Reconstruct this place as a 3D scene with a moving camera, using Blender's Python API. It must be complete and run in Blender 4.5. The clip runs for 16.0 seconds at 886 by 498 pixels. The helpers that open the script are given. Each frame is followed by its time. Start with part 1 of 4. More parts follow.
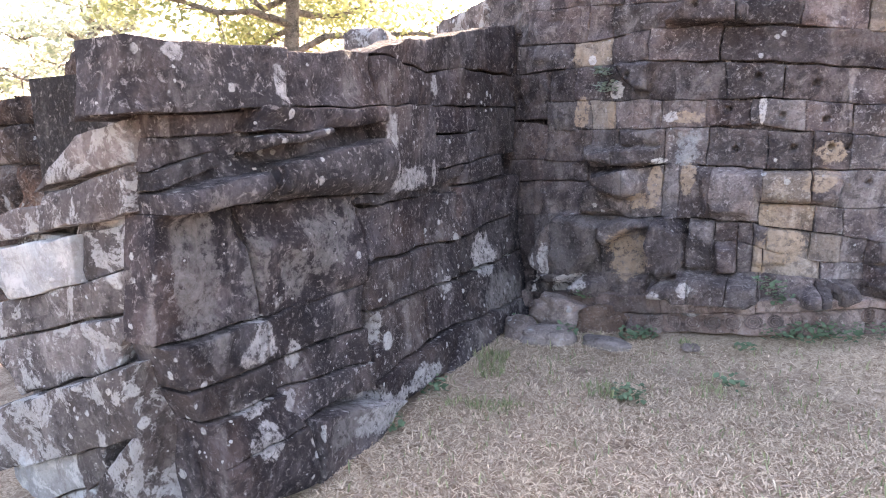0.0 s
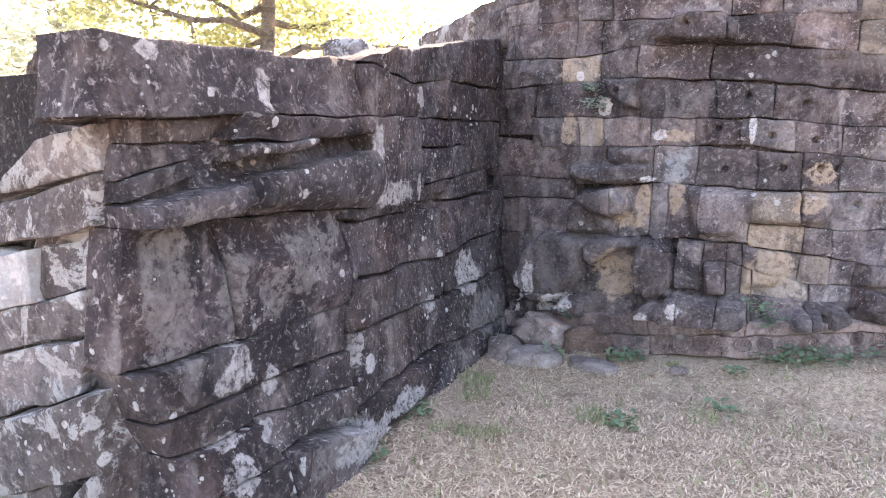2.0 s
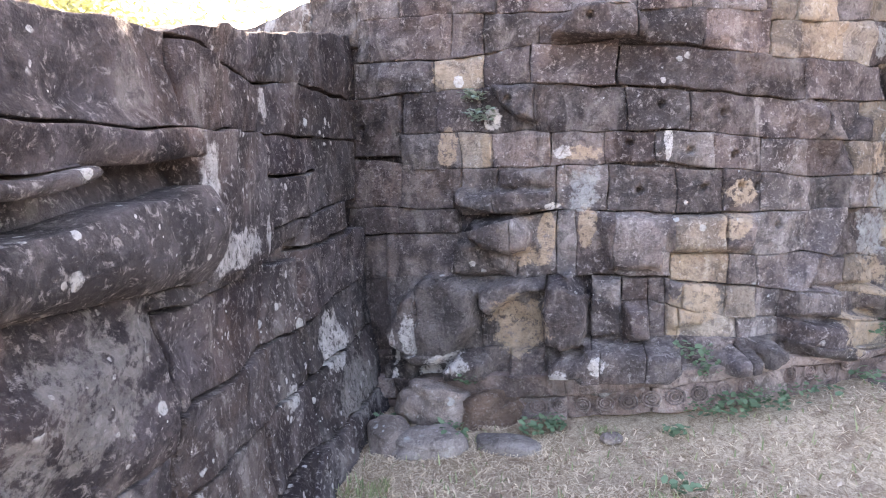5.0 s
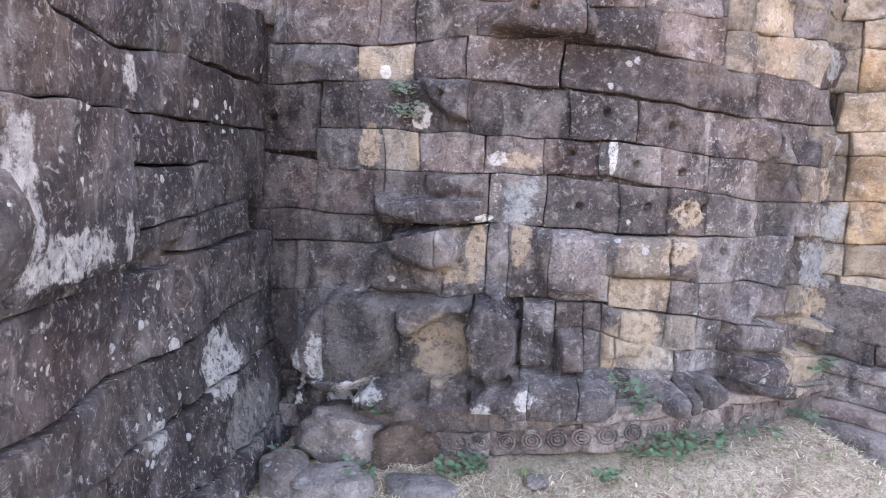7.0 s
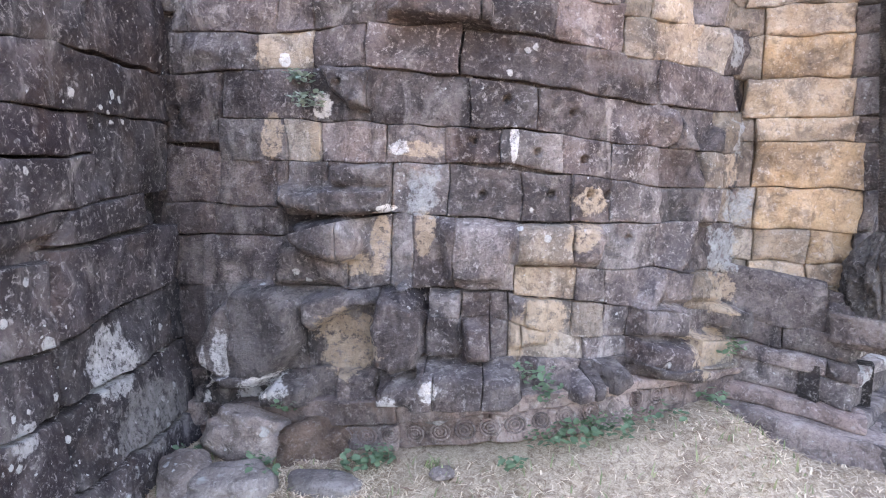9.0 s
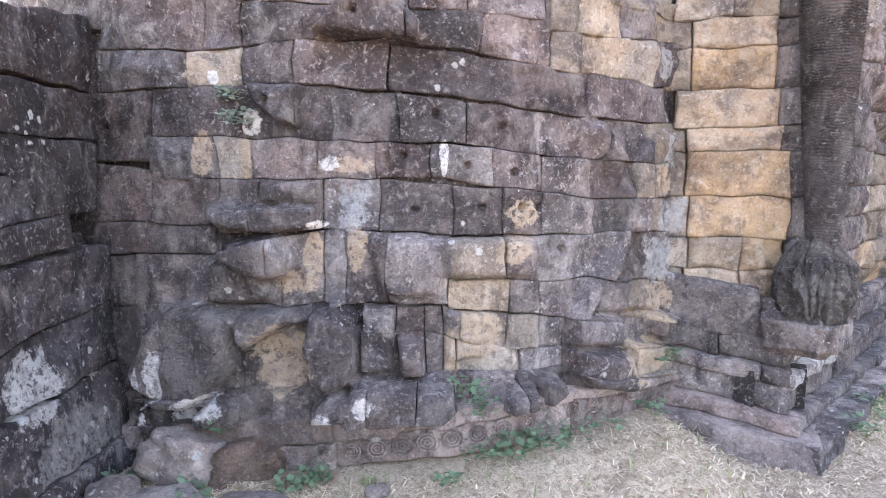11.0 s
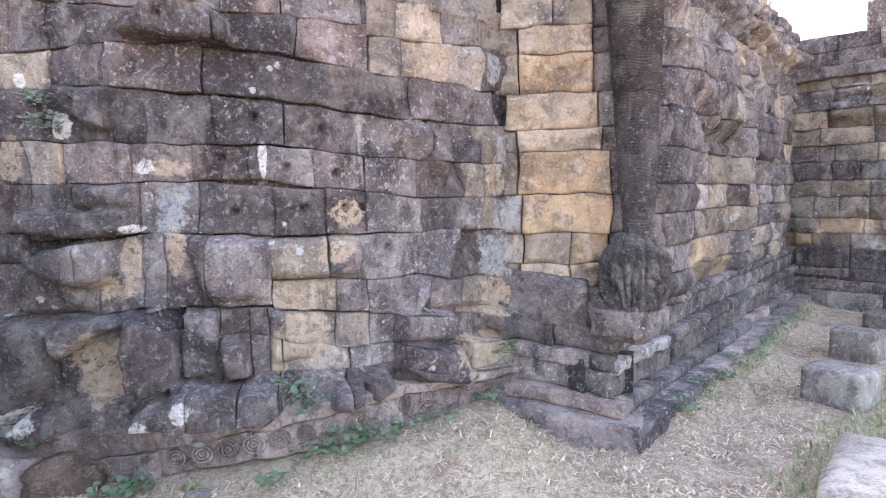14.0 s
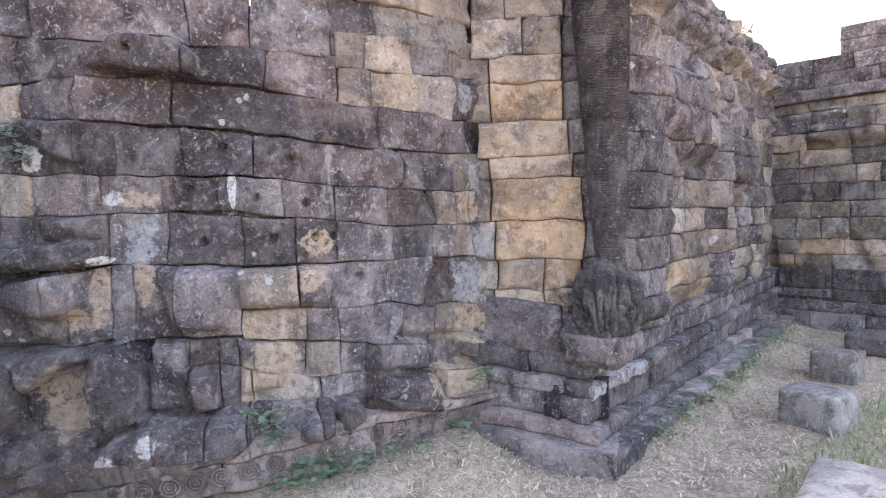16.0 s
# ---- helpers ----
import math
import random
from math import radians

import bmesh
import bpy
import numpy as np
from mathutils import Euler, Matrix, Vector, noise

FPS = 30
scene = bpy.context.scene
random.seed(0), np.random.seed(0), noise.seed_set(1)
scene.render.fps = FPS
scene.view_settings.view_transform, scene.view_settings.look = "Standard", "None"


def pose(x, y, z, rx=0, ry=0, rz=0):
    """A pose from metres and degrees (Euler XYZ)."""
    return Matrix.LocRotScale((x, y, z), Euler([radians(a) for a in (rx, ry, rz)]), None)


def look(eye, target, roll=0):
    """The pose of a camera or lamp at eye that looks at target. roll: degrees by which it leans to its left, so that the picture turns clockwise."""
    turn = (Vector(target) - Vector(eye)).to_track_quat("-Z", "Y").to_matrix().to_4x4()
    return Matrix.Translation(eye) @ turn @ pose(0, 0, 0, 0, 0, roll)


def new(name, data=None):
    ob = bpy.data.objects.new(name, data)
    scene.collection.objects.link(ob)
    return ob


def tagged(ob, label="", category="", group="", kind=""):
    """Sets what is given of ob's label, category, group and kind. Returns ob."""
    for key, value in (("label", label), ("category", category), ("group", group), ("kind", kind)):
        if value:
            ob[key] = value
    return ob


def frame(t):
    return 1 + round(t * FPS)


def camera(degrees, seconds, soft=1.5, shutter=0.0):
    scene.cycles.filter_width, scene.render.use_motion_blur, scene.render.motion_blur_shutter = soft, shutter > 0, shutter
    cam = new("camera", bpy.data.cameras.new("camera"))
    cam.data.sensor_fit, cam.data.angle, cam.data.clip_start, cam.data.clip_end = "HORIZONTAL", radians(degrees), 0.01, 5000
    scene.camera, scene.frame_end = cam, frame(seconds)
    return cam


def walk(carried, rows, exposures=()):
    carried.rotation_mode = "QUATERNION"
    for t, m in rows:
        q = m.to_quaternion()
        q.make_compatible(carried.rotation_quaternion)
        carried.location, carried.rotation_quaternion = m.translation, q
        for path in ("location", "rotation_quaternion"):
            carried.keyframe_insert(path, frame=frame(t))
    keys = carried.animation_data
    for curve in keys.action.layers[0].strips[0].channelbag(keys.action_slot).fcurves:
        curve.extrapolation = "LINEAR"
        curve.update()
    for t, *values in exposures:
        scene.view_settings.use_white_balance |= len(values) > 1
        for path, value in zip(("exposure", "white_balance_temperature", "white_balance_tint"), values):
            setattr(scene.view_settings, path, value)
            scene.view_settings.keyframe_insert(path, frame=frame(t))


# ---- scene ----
PATH = [
    (0.0, look((2.211, -4.820, 1.590), (0.793, -2.234, 1.039), -1.09)),
    (0.5, look((2.177, -4.815, 1.587), (0.839, -2.187, 1.035), 0.16)),
    (1.0, look((2.138, -4.818, 1.588), (0.851, -2.163, 1.047), 0.45)),
    (1.5, look((2.107, -4.785, 1.588), (0.813, -2.134, 1.046), 0.83)),
    (2.0, look((2.061, -4.717, 1.584), (0.760, -2.057, 1.100), 0.09)),
    (2.5, look((1.930, -4.545, 1.567), (0.684, -1.858, 1.091), 0.26)),
    (3.0, look((1.869, -4.394, 1.568), (0.679, -1.677, 1.120), -1.14)),
    (3.5, look((1.738, -4.265, 1.570), (0.709, -1.480, 1.144), 0.35)),
    (4.0, look((1.488, -4.078, 1.604), (0.840, -1.178, 1.192), -1.56)),
    (4.2, look((1.443, -4.040, 1.613), (0.853, -1.128, 1.204), -2.22)),
    (6.3, look((1.273, -3.344, 1.578), (1.061, -0.372, 1.230), 1.76)),
    (6.5, look((1.290, -3.340, 1.592), (1.104, -0.367, 1.236), 1.83)),
    (7.0, look((1.380, -3.323, 1.598), (1.245, -0.349, 1.230), 1.93)),
    (7.5, look((1.464, -3.305, 1.595), (1.364, -0.331, 1.216), 2.03)),
    (8.0, look((1.547, -3.303, 1.599), (1.472, -0.329, 1.209), 1.45)),
    (8.5, look((1.630, -3.285, 1.597), (1.597, -0.311, 1.204), 1.33)),
    (9.0, look((1.725, -3.274, 1.576), (1.732, -0.299, 1.190), 1.19)),
    (11.5, look((1.990, -3.275, 1.598), (2.135, -0.296, 1.272), -0.09)),
    (12.0, look((2.043, -3.278, 1.589), (2.223, -0.301, 1.262), -0.36)),
    (12.5, look((2.147, -3.287, 1.573), (2.403, -0.315, 1.257), -0.61)),
    (13.0, look((2.294, -3.327, 1.541), (2.638, -0.361, 1.255), -1.28)),
    (13.5, look((2.413, -3.365, 1.533), (2.809, -0.404, 1.258), -1.33)),
    (14.0, look((2.521, -3.401, 1.518), (2.958, -0.445, 1.254), -0.92)),
    (14.5, look((2.628, -3.431, 1.500), (3.094, -0.478, 1.258), -1.65)),
    (15.0, look((2.690, -3.445, 1.487), (3.176, -0.493, 1.266), -1.53)),
    (15.5, look((2.688, -3.444, 1.512), (3.161, -0.488, 1.316), -1.30)),
    (16.0, look((2.650, -3.434, 1.544), (3.116, -0.474, 1.390), -1.49)),
]
EXPOSURES = [(0.0, 3.04, 7600, 25), (2.0, 3.24, 7650, 25), (4.0, 3.34, 7680, 24.5), (6.5, 3.56, 7680, 24), (13.0, 3.62, 7650, 22), (16.0, 3.23, 7450, 22.5)]
cam = camera(71.55, 16.0, 1.1)
walk(cam, PATH, EXPOSURES)

# ---- sky and sun: the sun stands low behind the terrace ----
SUN_YAW, SUN_UP = -18.0, 27.0
world = bpy.data.worlds.new("sky")
scene.world = world
world.use_nodes = True
wn, wl = world.node_tree.nodes, world.node_tree.links
sky = wn.new("ShaderNodeTexSky")
sky.sky_type, sky.sun_disc = "NISHITA", False
sky.sun_elevation, sky.sun_rotation = radians(SUN_UP), radians(SUN_YAW)
sky.dust_density, sky.air_density = 4.0, 1.0
wl.new(sky.outputs[0], wn["Background"].inputs[0])
wn["Background"].inputs[1].default_value = 0.15
sun = new("sun", bpy.data.lights.new("sun", "SUN"))
sun.data.energy, sun.data.angle, sun.data.color = 2.5, radians(0.5), (1.0, 0.93, 0.82)
sd = Vector((math.sin(radians(SUN_YAW)) * math.cos(radians(SUN_UP)), math.cos(radians(SUN_YAW)) * math.cos(radians(SUN_UP)), math.sin(radians(SUN_UP))))
sun.matrix_world = look(sd * 30, (0, 0, 0))


# ---- materials ----
def base_material(name):
    m = bpy.data.materials.new(name)
    m.use_nodes = True
    return m, m.node_tree.nodes, m.node_tree.links, m.node_tree.nodes["Principled BSDF"]


def noise_node(n, l, vector, scale, detail=6.0, rough=0.6, distort=0.0):
    a = n.new("ShaderNodeTexNoise")
    a.inputs["Scale"].default_value, a.inputs["Detail"].default_value = scale, detail
    a.inputs["Roughness"].default_value, a.inputs["Distortion"].default_value = rough, distort
    l.new(vector, a.inputs["Vector"])
    return a.outputs["Fac"]


def span(n, l, value, lo, hi, a=0.0, b=1.0):
    r = n.new("ShaderNodeMapRange")
    r.interpolation_type = "SMOOTHSTEP"
    for i, v in enumerate((lo, hi, a, b)):
        r.inputs[i + 1].default_value = v
    l.new(value, r.inputs[0])
    return r.outputs[0]


def times(n, l, a, b, op="MULTIPLY"):
    x = n.new("ShaderNodeMath")
    x.operation = op
    for i, v in enumerate((a, b)):
        if isinstance(v, (int, float)):
            x.inputs[i].default_value = v
        else:
            l.new(v, x.inputs[i])
    return x.outputs[0]


def blend(n, l, fac, a, b, mode="MIX"):
    x = n.new("ShaderNodeMix")
    x.data_type, x.blend_type = "RGBA", mode
    for i, v in ((0, fac), (6, a), (7, b)):
        if isinstance(v, tuple):
            x.inputs[i].default_value = (*v, 1)
        elif isinstance(v, (int, float)):
            x.inputs[i].default_value = v
        else:
            l.new(v, x.inputs[i])
    return x.outputs[2]


# worn and crusted places of the walls: (run, height, half width, half height)
OCHRE_AT = [(1.22, 0.66, 0.16, 0.18), (1.33, 1.07, 0.12, 0.06), (1.41, 1.21, 0.06, 0.12), (1.64, 1.25, 0.05, 0.11), (1.59, 1.67, 0.13, 0.04), (1.05, 1.72, 0.03, 0.11), (2.49, 1.42, 0.08, 0.06), (2.45, 1.24, 0.09, 0.07), (2.25, 0.82, 0.14, 0.13), (2.13, 0.73, 0.04, 0.13), (3.26, 0.58, 0.16, 0.1), (3.4, 0.9, 0.11, 0.12), (3.42, 1.61, 0.09, 0.09), (0.79, 2.18, 0.07, 0.07), (0.81, 1.72, 0.06, 0.11)]
WHITE_AT = [(0.54, 0.55, 0.07, 0.12), (0.79, 0.4, 0.12, 0.06), (0.68, 0.3, 0.08, 0.05), (0.42, 0.43, 0.02, 0.14), (0.42, 0.26, 0.03, 0.08), (1.46, 0.39, 0.05, 0.05), (1.67, 0.48, 0.04, 0.05), (1.5, 1.68, 0.05, 0.04), (1.09, 1.89, 0.05, 0.06), (2.08, 1.72, 0.02, 0.09), (1.44, 1.37, 0.05, 0.02), (0.89, 2.12, 0.03, 0.03)]
BLUE_AT = [(1.62, 1.47, 0.07, 0.11), (3.4, 1.13, 0.1, 0.13), (3.5, 1.37, 0.08, 0.1), (3.46, 1.79, 0.05, 0.09), (3.42, 2.29, 0.04, 0.08)]
DARK_AT = [(0.72, 0.68, 0.2, 0.26), (1.53, 0.72, 0.12, 0.24), (1.2, 0.9, 0.3, 0.07), (2.41, 0.43, 0.14, 0.1), (2.9, 0.5, 0.17, 0.08), (1.91, 0.72, 0.09, 0.16), (1.12, 1.17, 0.19, 0.08), (3.1, 1.5, 0.05, 0.12), (3.14, 0.98, 0.06, 0.16), (2.02, 0.47, 0.13, 0.1), (1.28, 1.92, 0.18, 0.1), (0.35, 1.0, 0.4, 0.45), (2.3, 2.1, 0.5, 0.1)]
LEFT_WHITE_AT = [(3.03, 0.7, 0.1, 0.05), (2.98, 0.77, 0.05, 0.07), (1.7, 1.33, 0.28, 0.06), (1.25, 1.32, 0.04, 0.09), (1.92, 1.5, 0.06, 0.2), (2.82, 1.81, 0.04, 0.08), (2.8, 0.62, 0.04, 0.07), (3.12, 0.35, 0.08, 0.07), (2.23, 0.1, 0.26, 0.08), (0.47, 0.65, 0.18, 0.15), (1.12, 0.55, 0.07, 0.07), (2.13, 0.53, 0.03, 0.09), (3.34, 1.89, 0.04, 0.03), (2.88, 0.43, 0.06, 0.04), (3.12, 0.49, 0.08, 0.03), (1.16, 1.91, 0.06, 0.07), (1.71, 0.12, 0.21, 0.06)]
LEFT_GREY_AT = [(3.32, 1.1, 0.04, 0.2), (2.75, 0.98, 0.08, 0.12), (2.36, 1.2, 0.06, 0.08), (3.23, 1.11, 0.09, 0.25), (2.54, 1.11, 0.17, 0.15), (0.28, 0.31, 0.32, 0.16), (2.97, 1.03, 0.06, 0.14), (2.47, 0.17, 0.3, 0.09)]
END_BLUE_AT = [(-0.45, 1.08, 0.21, 0.1), (-0.49, 0.14, 0.22, 0.1)]
SOCKETS = [(1.21, 1.99), (2.04, 1.93), (2.38, 1.87), (2.2, 1.67), (2.45, 1.64), (1.93, 1.45), (2.28, 1.46), (2.72, 1.23), (0.19, 1.88), (1.87, 1.72), (2.49, 1.46), (1.65, 2.4), (2.59, 1.46)]


def patch_mask(n, l, where, ragged, spots, axis, square=False):
    """A ragged mask over ellipses on a wall; axis 0: runs along x, 1: along -y."""
    out = None
    for u, v, ru, rv in spots:
        mp = n.new("ShaderNodeMapping")
        if axis == 0:
            mp.inputs["Scale"].default_value, mp.inputs["Location"].default_value = (1 / ru, 0, 1 / rv), (-u / ru, 0, -v / rv)
        else:
            mp.inputs["Scale"].default_value, mp.inputs["Location"].default_value = (0, -1 / ru, 1 / rv), (0, -u / ru, -v / rv)
        l.new(where, mp.inputs[0])
        vm = n.new("ShaderNodeVectorMath")
        vm.operation = "ABSOLUTE" if square else "LENGTH"
        l.new(mp.outputs[0], vm.inputs[0])
        if not square:
            d = vm.outputs["Value"]
        else:
            xyz = n.new("ShaderNodeSeparateXYZ")
            l.new(vm.outputs[0], xyz.inputs[0])
            d = times(n, l, xyz.outputs[0], xyz.outputs[2], "MAXIMUM")
        out = d if out is None else times(n, l, out, d, "MINIMUM")
    return span(n, l, times(n, l, out, ragged, "ADD"), 0.92, 1.12, 1.0, 0.0)


def stone_material(name, pale, mid, dark, algae=0.5, lichen=0.3, spots=0.3, bump=0.62, patched=""):
    """Weathered sandstone: grain, black algae in streaks, grey-white crust lichen in patches and spots."""
    m, n, l, p = base_material(name)
    where = n.new("ShaderNodeNewGeometry").outputs["Position"]
    stretch = n.new("ShaderNodeMapping")
    stretch.inputs["Scale"].default_value = (1, 1, 0.45)
    l.new(where, stretch.inputs[0])
    rnd = n.new("ShaderNodeObjectInfo").outputs["Random"]
    big = noise_node(n, l, where, 3.1, 8, 0.65)
    mid_n = noise_node(n, l, where, 17, 6, 0.7, 0.4)
    fine = noise_node(n, l, where, 95, 4, 0.7)
    streak = noise_node(n, l, stretch.outputs[0], 4.3, 7, 0.62, 0.6)
    col = blend(n, l, span(n, l, big, 0.35, 0.66), mid, pale)
    col = blend(n, l, span(n, l, mid_n, 0.52, 0.72, 0, 0.55), col, pale)
    col = blend(n, l, times(n, l, span(n, l, streak, 0.62 - 0.3 * algae, 0.74 - 0.18 * algae), 0.88), col, dark)
    warm = noise_node(n, l, where, 1.7, 4, 0.55)
    soft = noise_node(n, l, where, 2.6, 5, 0.55, 0.7)
    fade = noise_node(n, l, stretch.outputs[0], 6.3, 5, 0.6, 0.9)
    col = blend(n, l, span(n, l, warm, 0.45, 0.66, 0.0, 0.38), col, blend(n, l, 0.5, col, (0.26, 0.165, 0.12)))
    col = blend(n, l, span(n, l, fade, 0.52, 0.7, 0.0, 0.75), col, blend(n, l, 0.35, pale, (0.55, 0.5, 0.46)))
    col = blend(n, l, span(n, l, soft, 0.45, 0.6, 0.0, 0.35 + 0.6 * max(0, min(1, algae + 0.2))), col, blend(n, l, 0.25, dark, mid))
    blot = noise_node(n, l, where, 9.5, 9, 0.7, 0.8)
    col = blend(n, l, span(n, l, blot, 0.5, 0.6, 0.0, 0.68), col, blend(n, l, 0.75, col, dark))
    col = blend(n, l, span(n, l, noise_node(n, l, where, 30, 6, 0.75, 0.5), 0.53, 0.66, 0.0, 0.75), col, blend(n, l, 0.6, pale, (0.5, 0.46, 0.44)))
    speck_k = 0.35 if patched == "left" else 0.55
    col = blend(n, l, span(n, l, fine, 0.42, 0.64, 0.0, 0.75 * speck_k), col, blend(n, l, 0.35, col, dark))
    pit = noise_node(n, l, where, 62, 4, 0.65)
    col = blend(n, l, span(n, l, pit, 0.54, 0.62, 0.0, 0.55 * speck_k), col, dark)
    col = blend(n, l, span(n, l, pit, 0.44, 0.35, 0.0, 0.48 * speck_k), col, blend(n, l, 0.3, pale, (0.6, 0.56, 0.53)))
    v = n.new("ShaderNodeHueSaturation")
    l.new(col, v.inputs["Color"])
    l.new(span(n, l, rnd, 0, 1, 0.78, 1.3), v.inputs["Value"])
    l.new(span(n, l, times(n, l, times(n, l, rnd, 7.31), 1.0, "MODULO"), 0, 1, 0.8, 1.15), v.inputs["Saturation"])
    col = v.outputs[0]
    # crust lichen: round spots of three sizes in loose colonies
    warp = n.new("ShaderNodeMix")
    warp.data_type = "VECTOR"
    warp.inputs[0].default_value = 0.025
    wobble = n.new("ShaderNodeTexNoise")
    wobble.inputs["Scale"].default_value = 30
    l.new(where, wobble.inputs["Vector"])
    l.new(where, warp.inputs[4])
    l.new(wobble.outputs["Color"], warp.inputs[5])
    crust = None
    for scale, size, share, gate_scale, gate in ((6.5, 0.4, 0.4, 1.9, 0.62 - 0.16 * lichen), (15.0, 0.36, 0.4, 2.7, 0.6 - 0.16 * spots), (36.0, 0.28, 0.3, 3.9, 0.6 - 0.18 * spots)):
        vo = n.new("ShaderNodeTexVoronoi")
        vo.inputs["Scale"].default_value = scale
        l.new(warp.outputs[1], vo.inputs["Vector"])
        cell = n.new("ShaderNodeSeparateColor")
        l.new(vo.outputs["Color"], cell.inputs[0])
        g = noise_node(n, l, where, gate_scale, 5, 0.6)
        if patched == "left":
            high = n.new("ShaderNodeSeparateXYZ")
            l.new(where, high.inputs[0])
            g = times(n, l, g, span(n, l, high.outputs[2], 0.2, 1.1, 0.06, -0.015), "ADD")
        far = times(n, l, vo.outputs["Distance"], span(n, l, cell.outputs[1], 0, 1, 1.0, 2.4))
        spot = times(n, l, span(n, l, far, size * 0.8, size, 1, 0), span(n, l, cell.outputs[0], share - 0.01, share + 0.01, 1, 0))
        spot = times(n, l, spot, span(n, l, g, gate, gate + 0.05))
        crust = spot if crust is None else times(n, l, crust, spot, "MAXIMUM")
    if lichen > 0.5:
        sheet = span(n, l, noise_node(n, l, where, 5.5, 9, 0.72, 0.6), 0.52, 0.56, 0, 0.8)
        crust = times(n, l, crust, sheet, "MAXIMUM")
    crust = times(n, l, crust, span(n, l, noise_node(n, l, where, 55, 5, 0.75), 0.34, 0.5, 0.3, 0.95))
    col = blend(n, l, crust, col, blend(n, l, mid_n, (0.34, 0.34, 0.335), (0.66, 0.65, 0.635)))
    if patched:
        ragged = times(n, l, times(n, l, noise_node(n, l, where, 9, 7, 0.7), 0.5, "SUBTRACT"), 2.6)
        grain = span(n, l, mid_n, 0.3, 0.7)
        speck = span(n, l, noise_node(n, l, where, 30, 7, 0.75), 0.38, 0.52, 0.08, 1.0)
        main_spots = ((DARK_AT, 0, (0.06, 0.05, 0.053), (0.15, 0.127, 0.127), 0.3), (OCHRE_AT, 0, (0.36, 0.275, 0.2), (0.54, 0.42, 0.315), 0.85),
                      (BLUE_AT, 0, (0.28, 0.29, 0.3), (0.44, 0.45, 0.45), 0.75), (WHITE_AT, 0, (0.5, 0.47, 0.46), (0.75, 0.72, 0.7), 0.95))
        left_spots = ((LEFT_GREY_AT, 1, (0.16, 0.15, 0.145), (0.3, 0.28, 0.27), 0.7), (LEFT_WHITE_AT, 1, (0.3, 0.29, 0.285), (0.58, 0.56, 0.55), 0.85),
                      (END_BLUE_AT, 0, (0.42, 0.45, 0.46), (0.58, 0.61, 0.62), 0.85))
        for spots_at, axis, c0, c1, k in main_spots if patched == "main" else left_spots:
            mask = times(n, l, times(n, l, patch_mask(n, l, where, ragged, spots_at, axis, spots_at is BLUE_AT), speck), k)
            col = blend(n, l, mask, col, blend(n, l, grain, c0, c1))
    l.new(col, p.inputs["Base Color"])
    p.inputs["Roughness"].default_value = 0.93
    p.inputs["Specular IOR Level"].default_value = 0.25
    h = times(n, l, times(n, l, mid_n, 1.0), times(n, l, fine, 0.45), "ADD")
    h = times(n, l, h, times(n, l, blot, 1.2), "ADD")
    h = times(n, l, h, times(n, l, pit, 0.6), "SUBTRACT")
    h = times(n, l, h, times(n, l, crust, 0.25), "ADD")
    b = n.new("ShaderNodeBump")
    b.inputs["Strength"].default_value, b.inputs["Distance"].default_value = bump, 0.05
    l.new(h, b.inputs["Height"])
    l.new(b.outputs[0], p.inputs["Normal"])
    return m


STONE = {
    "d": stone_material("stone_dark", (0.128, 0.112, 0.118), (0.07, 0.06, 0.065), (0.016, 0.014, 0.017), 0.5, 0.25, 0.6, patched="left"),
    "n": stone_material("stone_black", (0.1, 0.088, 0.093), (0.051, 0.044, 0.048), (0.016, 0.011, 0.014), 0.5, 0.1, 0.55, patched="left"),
    "m": stone_material("stone_blackened", (0.192, 0.16, 0.155), (0.112, 0.092, 0.091), (0.025, 0.019, 0.021), 0.45, -0.2, -0.1, patched="main"),
    "g": stone_material("stone_grey", (0.26, 0.222, 0.212), (0.15, 0.126, 0.124), (0.03, 0.026, 0.029), 0.4, 0.0, 0.2, patched="main"),
    "q": stone_material("stone_pinkish", (0.36, 0.277, 0.255), (0.25, 0.187, 0.173), (0.06, 0.048, 0.048), 0.2, -0.1, 0.0),
    "t": stone_material("stone_tan", (0.38, 0.31, 0.24), (0.25, 0.2, 0.165), (0.06, 0.052, 0.05), 0.25, 0.15, 0.15, patched="main"),
    "o": stone_material("stone_ochre", (0.47, 0.345, 0.235), (0.37, 0.265, 0.175), (0.1, 0.08, 0.07), 0.25, -0.2, -0.1, 0.6),
    "b": stone_material("stone_pale", (0.4, 0.42, 0.42), (0.3, 0.32, 0.33), (0.2, 0.18, 0.17), 0.1, 0.6, 0.3, 0.3),
    "p": stone_material("stone_crusted", (0.42, 0.37, 0.36), (0.2, 0.16, 0.16), (0.05, 0.045, 0.045), 0.2, 1.2, 0.9),
    "l": stone_material("stone_lichen", (0.27, 0.24, 0.23), (0.15, 0.125, 0.12), (0.035, 0.03, 0.03), 0.3, 1.0, 1.0, patched="left"),
}
CORE = stone_material("joint_dark", (0.05, 0.045, 0.045), (0.035, 0.03, 0.03), (0.015, 0.013, 0.013), 0.3, 0, 0)
STONE["r"] = LATERITE = stone_material("laterite", (0.2, 0.13, 0.1), (0.1, 0.07, 0.06), (0.02, 0.016, 0.016), 0.5, 0.5, 0.6, 1.0)


# ---- stone laying ----
def bow(x):
    return -0.14 + (0.13 if x < 2.05 else 0.29) * (x - 2.05) ** 2


class Face:
    """A wall's face: run (u) and height (v) to a place and its outward normal, with the carving on it."""

    def __init__(self, at, carving=None):
        self.at, self.carving = at, carving


